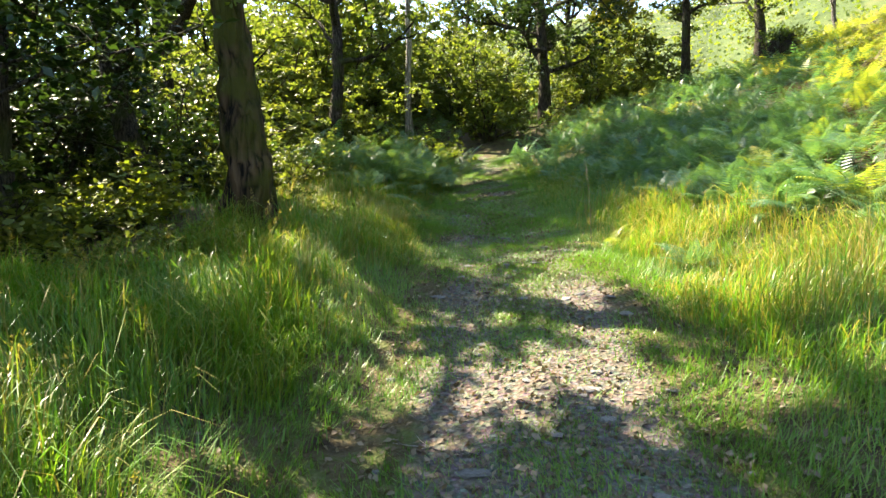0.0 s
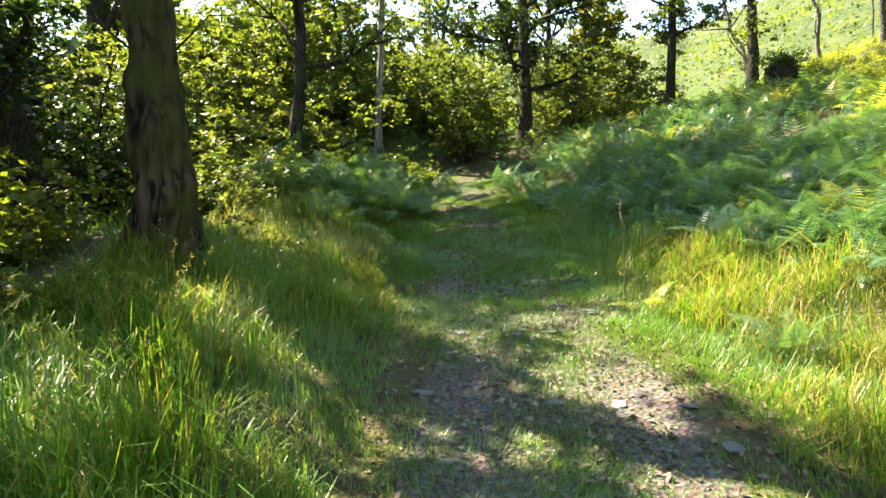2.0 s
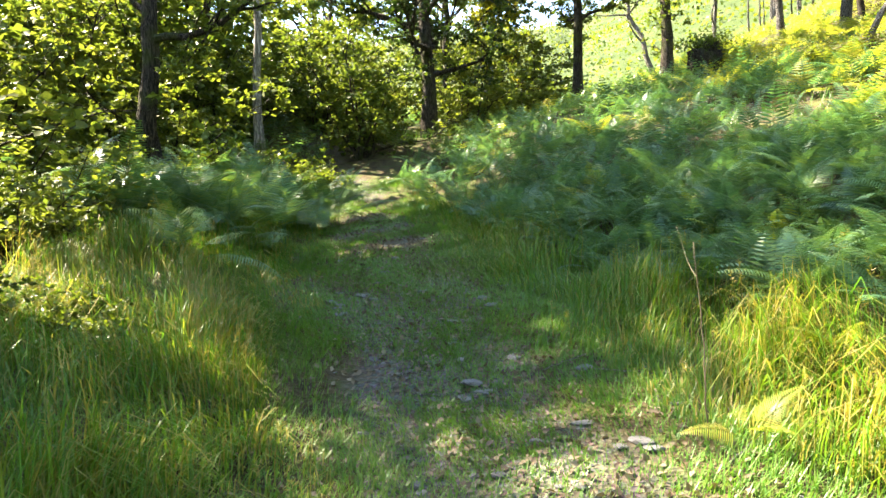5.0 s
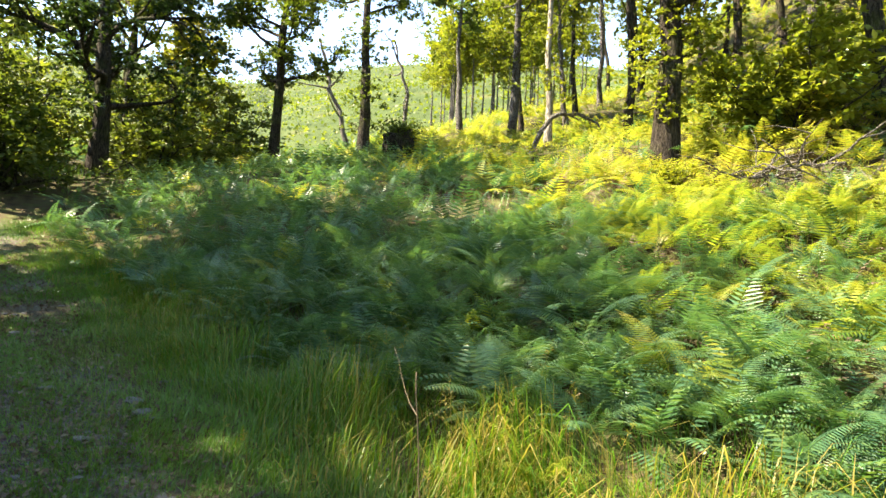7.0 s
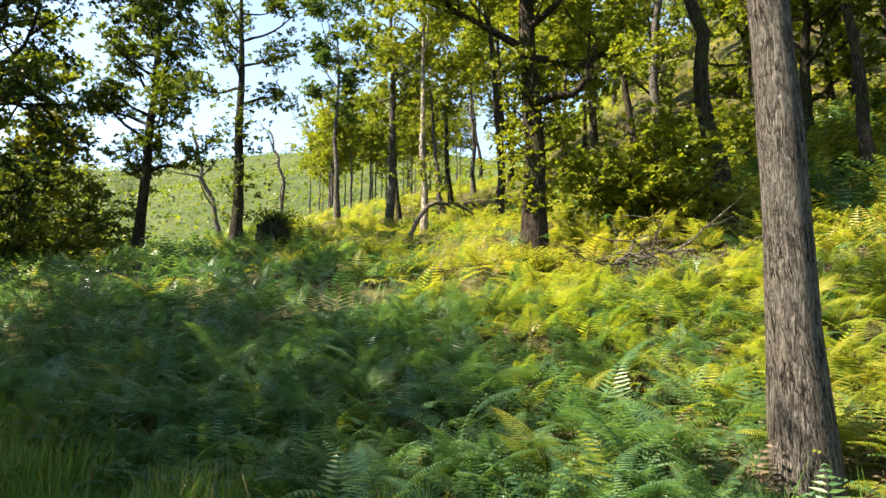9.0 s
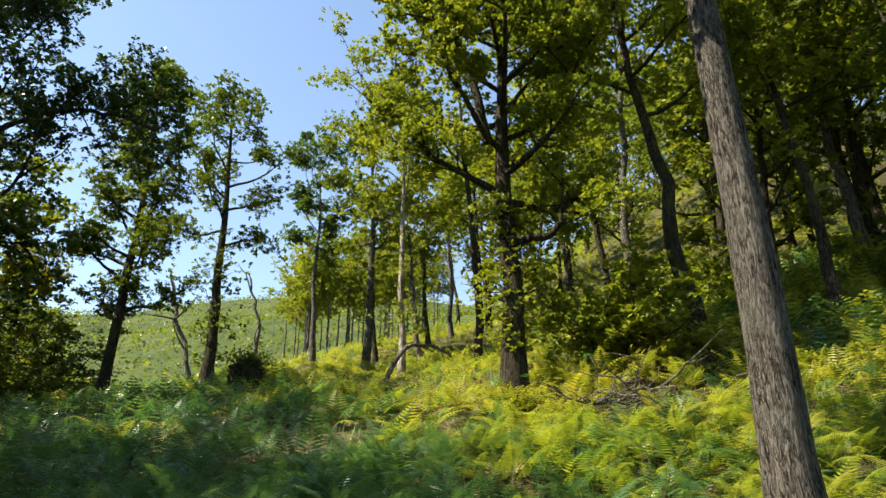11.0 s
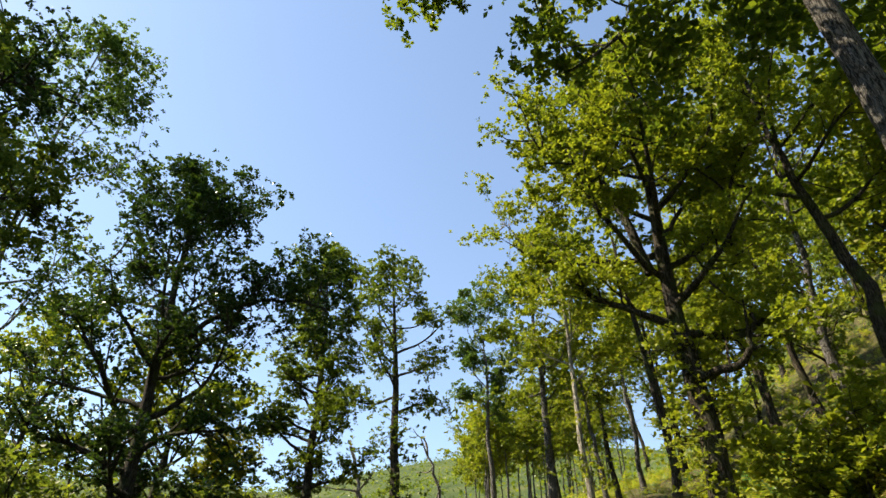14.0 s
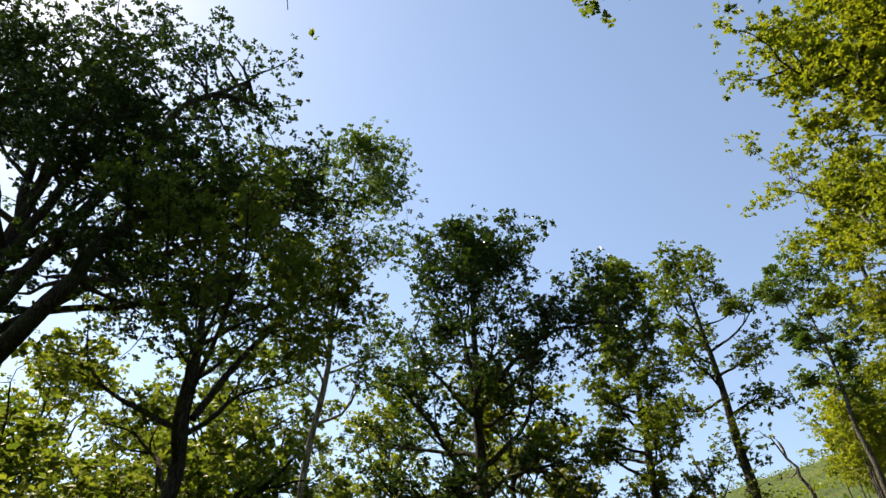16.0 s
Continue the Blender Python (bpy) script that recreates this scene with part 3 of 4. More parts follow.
# (-7.4, 0.9), (-7.6, -1.4), (-9.2, 3.6): unseen, added to dapple the near track
wood_spots = [(-15.5, 8.0), (-9.5, 2.0), (-17, 10), (-7.4, 0.9), (-7.6, -1.4), (-9.2, 3.6), (-20.5, 25), (-24.0, 18.5), (-22.5, 22.0), (-22, 11), (-21, 16), (-12, -2), (-6.5, -3.5), (-19, 28), (-11, 27), (-14.5, 33), (-8.5, 35), (-24, 24), (-20, 4), (-7, -9),
              (-28, 14), (-25, 33), (-15.5, 4.5), (7, -8), (9, -2), (12, 4), (3, -14), (-15, 44), (-24, 46), (12.5, 26.5), (15.5, 29.0), (16.0, 23.5), (20.0, 27.0), (20.5, 21.5), (15.0, 33.0), (22.0, 33.0), (-12.6, 22.8), (-14.6, 21.6), (11.0, 9.0), (13.2, 7.2), (12.2, 12.4), (14.6, 10.4), (9.8, 12.9), (16.2, 8.0), (15.4, 13.4), (12.6, 16.2), (17.6, 11.4), (16.6, 16.8)]
wood_protos = []
for q in range(3):
    x, y = wood_spots[q]
    wood_protos.append(tree("leafy woodland tree with low branches", x, y, (BARK_OAK, BARK_MOSS, BARK_OAK)[q], (OAK_LEAF, LIGHT_LEAF, SUNLIT_LEAF)[q], group=WOOD, turn=q * 50, seed=60 + q,
                            tall=7.8 + 0.8 * q, r0=0.15, lean=(0.03, -0.02), crown_from=0.18, spread=3.0, limbs=18, leaf_n=6600, leaf=0.17, clump=0.54, crooked=0.10, low_twigs=4, sides=7, twigs=3))
for q, (x, y) in enumerate(wood_spots[3:]):
    # the first three copies are the added shade trees, sized for their shadows
    copy_thing(wood_protos[q % 3], scaled(x, y, rng.uniform(0, 360), rng.uniform(0.8, 1.05) * (1.45 if q < 2 else 0.82 if q == 2 else 1.15 if x < -14 else 1.0), 1.0, rng.uniform(-4, 4)))

ridge_proto = tree("small ridge tree with a bare stem and domed crown", 9.0, 46.0, BARK_GREY, SUNLIT_LEAF, group=RIDGE, seed=70, tall=7.0, r0=0.09, crown_from=0.58, spread=2.5, limbs=14,
                   leaf_n=2600, leaf=0.20, clump=0.5, shape="flat", up=0.6, sides=6, twigs=3)
for q in range(38):
    a, d = radians(rng.uniform(-27, -11.5)), rng.uniform(40, 60)
    x, y = -1.9 - math.sin(a) * d, 4.7 + math.cos(a) * d
    copy_thing(ridge_proto, scaled(x, y, rng.uniform(0, 360), rng.uniform(0.75, 1.15)))

tree("small tree with yellowing leaves", -5.2, 30.5, BARK_OAK, GOLD_LEAF, seed=75, tall=5.5, r0=0.1, crown_from=0.2, spread=1.8, limbs=14, leaf_n=5000, leaf=0.18, clump=0.42)


# ---- shrubs ----
def shrub(label, x, y, foliage, seed, tall, wide, leaf_n, leaf, group, clump=0.4):
    """Many stems from one stool, leafy from near the ground to the top."""
    g = np.random.default_rng(seed)
    wood, tips = [], []
    for i in range(11):
        az, e = i * 2.4 + g.uniform(-0.4, 0.4), g.uniform(0.75, 1.35)
        line = wander(g, (g.uniform(-0.2, 0.2), g.uniform(-0.2, 0.2), -0.1), (math.cos(az) * math.cos(e) * wide / tall * 1.6, math.sin(az) * math.cos(e) * wide / tall * 1.6, math.sin(e)), tall * g.uniform(0.6, 1.05), 8, 0.16, -0.015)
        wood.append(tube(line, np.linspace(0.022, 0.005, 9) * tall / 2, 5))
        for k in range(2, 9):
            for _ in range(2):
                twig = wander(g, line[k], g.normal(0, 1, 3) * [1, 1, 0.5] + [0, 0, 0.2], wide * g.uniform(0.15, 0.4), 3, 0.25, 0.02)
                wood.append(tube(twig, np.linspace(0.007, 0.003, 4), 3))
                tips += [twig[2], twig[3]]
    tips = np.array(tips)
    tips = tips[tips[:, 2] > 0.08]
    m = leaf_n // 4
    pick = g.integers(0, len(tips), m)
    ball = g.normal(0, 1, (m, 3))
    ball *= (g.uniform(0.1, 1, m) ** 0.5 / np.linalg.norm(ball, axis=1))[:, None]
    pos, way = sprays(g, tips[pick] + ball * clump * g.uniform(0.4, 1.2, len(tips))[pick][:, None] * [1.1, 1.1, 0.7], leaf_n, leaf, 6)
    pos[:, 2] = np.maximum(pos[:, 2], 0.05)
    root = tagged(new("shrub"), label, "shrub", group)
    root.matrix_world = pose(x, y, hz(x, y))
    part_np("stem", *join_np(wood), BARK_OAK, root)
    part_np("foliage", *leaves_np(g, pos, leaf, 0.15, 0.62, way), foliage, root)
    return root


HAZEL, BRAMBLE = "hazel bushes at the wood's edge", "low brambles at the wood's edge"
hazel_spots = [(-6.9, 18.4), (-9.9, 15.0), (-10.9, 19.2), (-11.2, 17.4), (-8.6, 20.2), (-12.2, 14.2), (-10.3, 11.6), (-13.6, 11.4), (-8.2, 24.3), (-5.2, 24.0), (-12.6, 22.4), (-15.2, 17.2), (-3.4, 29.8), (-4.8, 27), 
               (-9.2, 9.4), (-11.4, 6.0), (-16.5, 13.0), (-7.3, 31.0), (-14, 27), (-13.4, 18.2), (-12.4, 20.8), (-14.6, 15.8), (-11.6, 24.0), (-15.6, 20.6)]
hp = []
for q in range(3):
    x, y = hazel_spots[q]
    hp.append(shrub("sunlit hazel bush with broad leaves", x, y, LIGHT_LEAF, 80 + q, 3.2, 1.9, 6000, 0.13, HAZEL, 0.42))
for q, (x, y) in enumerate(hazel_spots[3:]):
    copy_thing(hp[q % 3], scaled(x, y, rng.uniform(0, 360), rng.uniform(0.8, 1.35) * (1.6 if q >= 16 else 1.0), rng.uniform(0.85, 1.1)))
bramble_spots = [(-7.0, 8.7), (-8.3, 11.6), (-7.6, 8.6), (-8.4, 10.4), (-7.0, 4.4), (-5.9, 2.9), (-6.9, 1.6), (-8.0, 3.2), (-5.6, 0.4), (-7.5, 12.6), (-7.5, 14.4), (-7.2, 16.0), (-8.6, 6.9), (-9.8, 4.6), (-9.3, 12.8), (-6.4, -1.2), (-6.3, 3.9), (-6.6, 5.3)]
bp = []
for q in range(2):
    x, y = bramble_spots[q]
    bp.append(shrub("low dark bramble thicket", x, y, (LIGHT_LEAF, OAK_LEAF)[q], 90 + q, 1.0, 1.3, 5000, 0.08, BRAMBLE, 0.3))
for q, (x, y) in enumerate(bramble_spots[2:]):
    copy_thing(bp[q % 2], scaled(x, y, rng.uniform(0, 360), rng.uniform(0.75, 1.2), rng.uniform(0.8, 1.15)))
for x, y, z in [(-4.3, 3.3, 0.5), (-4.7, 4.4, 0.55), (-4.2, 1.9, 0.45), (-5.0, 2.4, 0.65), (-4.0, 0.6, 0.45), (-5.5, 6.7, 0.55), (-4.9, 7.2, 0.45)]:
    copy_thing(bp[1], scaled(x, y, rng.uniform(0, 360), z, rng.uniform(0.8, 1.1)))
HOLLY = "dark hollies under the trees"
ho = shrub("dark glossy holly thicket under the trees", -7.6, 4.2, DARK_LEAF, 94, 3.4, 1.8, 7500, 0.095, HOLLY, 0.42)
for x, y, z in [(-9.0, 6.2, 1.0), (-9.6, 3.4, 1.1), (-7.4, 1.6, 0.9), (-8.6, 8.3, 0.8), (-10.8, 8.0, 1.1), (-8.9, 0.2, 1.0), (-11.4, 4.6, 1.2), (-6.7, 3.4, 1.2), (-6.5, 2.0, 1.15)]:
    copy_thing(ho, scaled(x, y, rng.uniform(0, 360), z, rng.uniform(0.9, 1.1)))
BANK_BUSH = "green bushes on the bank"
bb = shrub("leafy green bush beside the oak on the bank", 5.3, 12.6, SUNLIT_LEAF, 96, 2.0, 1.6, 6000, 0.12, BANK_BUSH)
for x, y, z in [(3.0, 12.2, 0.35), (6.2, 14.2, 0.5), (8.6, 11.6, 0.4), (2.3, 17.5, 0.3), (6.3, 10.2, 0.3), (8.6, 9.6, 0.4), (8.8, 8.0, 0.6), (10.2, 10.6, 0.7), (9.4, 6.4, 0.6), (11.6, 8.6, 0.8), (12.4, 10.8, 0.8), (7.6, 8.6, 0.35), (9.0, 14.0, 0.8), (10.5, 16.5, 0.9), (8.2, 17.6, 0.6)]:
    copy_thing(bb, scaled(x, y, rng.uniform(0, 360), z, rng.uniform(0.8, 1.1)))


# ---- bracken ----
def frond_np(hi, pairs):
    """One bracken frond of unit length: it rises, arches over along +x and carries paired leaflets."""
    u = np.linspace(0, 1, 15)
    ang = np.radians(80 - 84 * u ** 0.9)
    step = 1 / 14
    x = np.concatenate([[0], np.cumsum(np.cos(ang[:-1]) * step)])
    z = np.concatenate([[0], np.cumsum(np.sin(ang[:-1]) * step)])
    axis = np.stack([x, 0 * x, z], 1)
    pieces = [tube(axis[::2 if hi else 7], np.linspace(0.0065, 0.0015, 8 if hi else 3), 3, False)]
    vs, ts, k = [], [], 0
    for q in range(pairs):
        f = 0.34 + 0.64 * q / (pairs - 1)
        c = np.array([np.interp(f, u, x), 0, np.interp(f, u, z)])
        a = np.interp(f, u, ang)
        t, nrm = np.array([math.cos(a), 0, math.sin(a)]), np.array([-math.sin(a), 0, math.cos(a)])
        L = 0.29 * (1 - (f - 0.34) / 0.68) ** 0.95 + 0.012
        wdt = (0.64 / pairs) * (0.30 if hi else 0.40)
        for sgn in (-1, 1):
            d = np.array([0, sgn, 0]) * 0.93 + t * 0.36 - nrm * 0.10
            d /= np.linalg.norm(d)
            b = np.cross(nrm, d)
            if hi:                              # a slender side stem's leaflets, drooping to the tip
                m1, m2 = c + d * L * 0.22, c + d * L * 0.62 - nrm * L * 0.03
                vs += [c, m1 + b * wdt, m1 - b * wdt, m2 + b * wdt * 0.7, m2 - b * wdt * 0.7, c + d * L - nrm * L * 0.14]
                ts += [(k, k + 1, k + 2), (k + 1, k + 3, k + 2), (k + 2, k + 3, k + 4), (k + 3, k + 5, k + 4)]
                k += 6
            else:
                vs += [c, c + d * L * 0.35 + b * wdt * 0.8, c + d * L - nrm * 0.02, c + d * L * 0.35 - b * wdt * 0.8]
                ts += [(k, k + 1, k + 2), (k, k + 2, k + 3)]
                k += 4
    pieces.append((np.array(vs), np.array(ts)))
    return join_np(pieces)


def spin(az, tip):
    """Rotation arrays: pitch by tip about y, then turn by az about z."""
    ca, sa, ct, st = np.cos(az), np.sin(az), np.cos(tip), np.sin(tip)
    o = np.zeros_like(az)
    return np.stack([np.stack([ca * ct, -sa, ca * st], -1), np.stack([sa * ct, ca, sa * st], -1), np.stack([-st, o, ct], -1)], -2)


def fern_field(name, label, px, py, size, fronds, template, mat, seed):
    """A stand of bracken too dense to count, as one sheet of real fronds."""
    g = np.random.default_rng(seed)
    n = len(px) * fronds
    x, y, s = np.repeat(px, fronds), np.repeat(py, fronds), np.repeat(size, fronds) * g.uniform(0.75, 1.15, n)
    az = g.uniform(0, 2 * np.pi, n)
    rot = spin(az, g.normal(0.0, 0.40, n))
    tv, tt = template
    v = np.einsum("nij,vj->nvi", rot, tv) * s[:, None, None]
    base = np.stack([x + g.normal(0, 0.05, n), y + g.normal(0, 0.05, n), height(x, y) - 0.02], 1)
    v = (v + base[:, None, :]).reshape(-1, 3)
    t = (tt[None] + (np.arange(n) * len(tv))[:, None, None]).reshape(-1, 3)
    return tagged(new(name, mesh_np(name, v, t, mat)), label, "bracken", kind="stuff")


FROND_HI, FROND_MID, FROND_LOW = frond_np(True, 25), frond_np(False, 12), frond_np(False, 7)
frond_mesh = [mesh_np("frond", *FROND_HI, FERN_SHADED), mesh_np("frond", *FROND_HI, FERN_SUNLIT)]


def fern(x, y, size, sun_tint, count, seed):
    g = np.random.default_rng(seed)
    root = tagged(new("fern"), "bracken fern tinted sunlit yellow-green, with arching fronds" if sun_tint else "green bracken fern with arching feathery fronds", "fern", "bracken beside the track")
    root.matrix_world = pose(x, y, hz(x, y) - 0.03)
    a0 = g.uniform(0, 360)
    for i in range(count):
        f = new("frond", frond_mesh[sun_tint])
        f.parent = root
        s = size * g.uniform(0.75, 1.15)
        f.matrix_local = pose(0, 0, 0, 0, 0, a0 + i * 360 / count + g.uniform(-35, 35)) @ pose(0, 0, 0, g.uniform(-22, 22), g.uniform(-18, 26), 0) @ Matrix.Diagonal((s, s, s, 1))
    return root


def in_bracken(x, y):
    s = x - trail_x(np.minimum(y, 16))
    pile_gap = (np.hypot(x - 4.0, y - 10.8) > 0.9)
    east = (s > np.interp(y, [-5, 3, 6, 9, 12, 16], [4.2, 3.8, 2.8, 2.1, 1.4, 1.1])) & (y > -4)
    west = (s < np.interp(y, [9, 11, 16], [-4.0, -1.9, -1.2])) & (s > -5.5) & (y > 9.5)
    return (east | west) & pile_gap


g = np.random.default_rng(7)
placed = []
for _ in range(12000):
    if len(placed) >= 290:
        break
    x, y = g.uniform(-4, 4.2), g.uniform(4.5, 13)
    if in_bracken(x, y) and math.hypot(x + 1.9, y - 4.7) < 8.2 and math.hypot(x - 1.15, y - 6.85) > 0.5 and all((x - a) ** 2 + (y - b) ** 2 > 0.06 for a, b in placed):
        placed.append((x, y))
for i, (x, y) in enumerate(placed):
    s = x - trail_x(y)
    # the sunlit tint gets likelier eastward, up the sunny bank
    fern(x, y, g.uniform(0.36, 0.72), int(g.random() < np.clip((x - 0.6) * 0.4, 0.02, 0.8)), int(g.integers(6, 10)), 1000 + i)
fern(-1.28, 6.8, 0.42, 1, 4, 2011)
fern(-0.72, 7.45, 0.5, 1, 5, 2012)
fern(1.35, 2.5, 0.55, 0, 6, 2003)
fern(0.95, 3.4, 0.5, 0, 5, 2004)
fern(-0.35, 6.0, 0.5, 0, 6, 2005)
fern(1.55, 6.75, 0.34, 1, 6, 2006)
fern(0.95, 6.62, 0.30, 1, 6, 2007)
fern(1.05, 7.3, 0.36, 0, 6, 2008)

n = 75
fern_field("bracken_stand", "tall green bracken at the foot of the wood", g.uniform(-7.8, -5.3, n), g.uniform(9.0, 13.4, n), g.uniform(0.8, 1.2, n), 5, FROND_HI, FERN_SHADED, 30)
# low young fronds filling the stand between the ferns
q = 4600
fx, fy = g.uniform(-4, 6.4, q), g.uniform(-2, 13, q)
k = in_bracken(fx, fy) & (np.hypot(fx + 1.9, fy - 4.7) < 8.2) & (np.hypot(fx - 1.25, fy - 7.0) > 0.33)
fx, fy = fx[k], fy[k]
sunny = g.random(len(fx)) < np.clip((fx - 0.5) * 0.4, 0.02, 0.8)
for lit, mat, lab in ((False, FERN_SHADED, "low young green bracken under the ferns"), (True, FERN_SUNLIT, "low young bracken under the ferns, tinted sunlit yellow-green")):
    k = sunny == lit
    fern_field("bracken_stand", lab, fx[k], fy[k], g.uniform(0.28, 0.55, k.sum()), 4, FROND_MID, mat, 37 + lit)
N = 17000
x, y = g.uniform(-13, 30, N), g.uniform(-3, 48, N)
d = np.hypot(x + 1.9, y - 4.7)
near_fern = np.hypot(x + 1.9, y - 4.7) < 8.0
s = x - trail_x(np.minimum(y, 16))
keep = in_bracken(x, y) & ~near_fern & (s < 36)
bare = 0.5 + 0.5 * np.sin(x * 0.9 + 2 * np.sin(y * 0.5)) * np.sin(y * 0.8 + x * 0.3)
keep &= bare > g.uniform(0, 0.35, N)
keep &= g.random(N) < np.interp(d, [0, 10, 20, 45], [1.0, 1.0, 0.50, 0.20])
x, y, d, s = x[keep], y[keep], d[keep], s[keep]
# sunlight painted by choice of colour: sunlit tint towards the east
sun_tint = g.random(len(x)) < np.clip((x - 0.4) * 0.40, 0.03, 0.88)
size = g.uniform(0.42, 0.8, len(x)) * np.interp(d, [0, 20, 45], [1, 1, 1.25])
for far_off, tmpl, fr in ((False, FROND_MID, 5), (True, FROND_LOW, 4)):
    for lit, mat, lab in ((False, FERN_SHADED, "dense green bracken covering the bank"), (True, FERN_SUNLIT, "bracken covering the slope, tinted sunlit yellow-green")):
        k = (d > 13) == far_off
        k &= sun_tint == lit
        fern_field("bracken_stand", lab, x[k], y[k], size[k], fr, tmpl, mat, 31 + far_off * 2 + lit)
# last year's dead fronds lying tan among the green
q = 420
bx, by = g.uniform(0.6, 7.0, q), g.uniform(6.5, 15.5, q)
fern_field("dead_bracken", "tan dead bracken litter among the living ferns", bx, by, g.uniform(0.25, 0.42, q), 4, FROND_LOW, LITTER, 60)
# tall bracken on the steep rise under the hillside oaks
q = 1000
hx, hy = g.uniform(6.5, 15.0, q), g.uniform(5.0, 17.0, q)
rise_sun_tint = g.random(q) < 0.45
for lit, mat, lab in ((False, FERN_SHADED, "green bracken on the steep rise"), (True, FERN_SUNLIT, "bracken on the steep rise, tinted sunlit yellow-green")):
    k = rise_sun_tint == lit
    fern_field("bracken_stand", lab, hx[k], hy[k], g.uniform(0.6, 1.0, k.sum()), 4, FROND_LOW, mat, 50 + lit)


# ---- grass ----
def blades(name, label, px, py, tall, wide, mat, seed, lean=0.45, segs=2):
    """Single blades, tapered and bent over, in one sheet."""
    g = np.random.default_rng(seed)
    n = len(px)
    wind = 2.2 * np.sin(px * 1.9 + 1.3 * np.sin(py * 1.4)) + 1.8 * np.sin(py * 2.3 + px * 0.8)
    az = wind + g.normal(0, 1.1, n)
    flop = np.minimum(np.abs(g.normal(0, lean, n)), 1.7) * tall
    dx, dy = np.cos(az), np.sin(az)
    sx, sy = -dy * wide / 2, dx * wide / 2
    z = height(px, py) - 0.01
    if segs == 2:                               # three joints, arching over
        sd = np.stack([sx, sy, 0 * sx], 1)
        rows = []
        for q, (along, up, w) in enumerate(((0.0, 0.0, 1.0), (0.16, 0.46, 0.95), (0.52, 0.80, 0.7))):
            c = np.stack([px + dx * flop * along, py + dy * flop * along, z + tall * up * (1 - 0.12 * np.minimum(flop / tall, 1.6) * along)], 1)
            rows += [c - sd * w, c + sd * w]
        fall = np.clip(1.0 - 0.38 * (flop / tall) ** 1.5, 0.35, 1.0)
        rows.append(np.stack([px + dx * flop, py + dy * flop, z + tall * fall], 1))
        v = np.stack(rows, 1).reshape(-1, 3)
        k = np.arange(n)[:, None] * 7
        t = np.concatenate([k + [0, 1, 3], k + [0, 3, 2], k + [2, 3, 5], k + [2, 5, 4], k + [4, 5, 6]])
    else:
        b = np.stack([px, py, z], 1)
        sd = np.stack([sx, sy, 0 * sx], 1)
        tip = np.stack([px + dx * flop, py + dy * flop, z + tall], 1)
        v = np.stack([b - sd, b + sd, tip], 1).reshape(-1, 3)
        k = np.arange(n)[:, None] * 3
        t = k + [0, 1, 2]
    return tagged(new(name, mesh_np(name, v, t, mat)), label, "grass", kind="stuff")


def verge(y):
    """How far from the middle of the track the tall grass begins and ends, east and west."""
    return np.interp(y, [-3, 2, 6, 10, 15], [1.35, 1.2, 1.05, 1.0, 0.7]), np.interp(y, [-3, 3, 6, 9, 12], [4.5, 4.0, 2.7, 2.1, 1.5]), np.interp(y, [-3, 3, 8, 14], [1.6, 1.45, 0.95, 0.75]), np.interp(y, [-3, 4, 8, 11, 14], [5.0, 3.6, 3.2, 2.2, 1.4])


N = 380000
y = -3 + 18 * g.random(N) ** 1.0
s = g.uniform(-5, 4.6, N)
x = trail_x(y) + s
e0, e1, w0, w1 = verge(y)
wave = 0.18 * np.sin(y * 2.3) + 0.12 * np.sin(y * 5.1 + 1)
east, west = (s > e0 + wave) & (s < e1), (s < -w0 + wave) & (s > -w1)
clump = 0.5 + 0.5 * np.sin(x * 3.1 + 1.7 * np.sin(y * 2.2)) * np.sin(y * 3.7 + 1.1 * np.sin(x * 2.6))
keep = (east | west) & (clump > g.uniform(0, 0.75, N))
x, y, s, clump = x[keep], y[keep], s[keep], clump[keep]
rise = np.clip((np.abs(s) - 0.85) / 0.9, 0.2, 1)
tall = g.uniform(0.16, 0.60, len(x)) * rise * (0.45 + 0.65 * clump) * np.where(s < 0, 0.85, np.interp(y, [2.8, 4.8], [0.40, 1.0]))
wide = g.uniform(0.003, 0.0085, len(x))
dry = 0.5 + 0.5 * np.sin(x * 1.3 + 0.7) * np.sin(y * 1.1 + 0.4 * x)
ripe = g.random(len(x)) < np.where(s > 0, np.interp(y, [3.2, 4.8, 7.5, 9], [0.04, 0.5, 0.40, 0.08]), np.interp(y, [4, 6, 9.5, 11], [0.08, 0.38, 0.38, 0.08])) * (0.5 + dry)
blades("tall_grass", "tall tufted green grass along the track", x[~ripe], y[~ripe], tall[~ripe], wide[~ripe], GRASS, 41, 0.95)
blades("tall_grass", "ripening straw-coloured grass along the track", x[ripe], y[ripe], tall[ripe], wide[ripe], STRAW, 46, 0.95)
M = 110000
yy = -3 + 18 * g.random(M)
side = np.where(g.random(M) < 0.5, 1, -1)
ss = side * (np.where(side > 0, np.interp(yy, [0, 8, 12], [0.85, 0.9, 0.6]), np.interp(yy, [0, 6, 9], [1.15, 1.0, 0.55])) + 2.7 * g.random(M))
blades("verge_grass", "short lush green grass of the verges", trail_x(yy) + ss, yy, g.uniform(0.05, 0.16, M) * np.interp(np.abs(ss), [0.6, 1.5], [0.5, 1.1]), g.uniform(0.005, 0.010, M), TURF, 45, 0.8, 1)
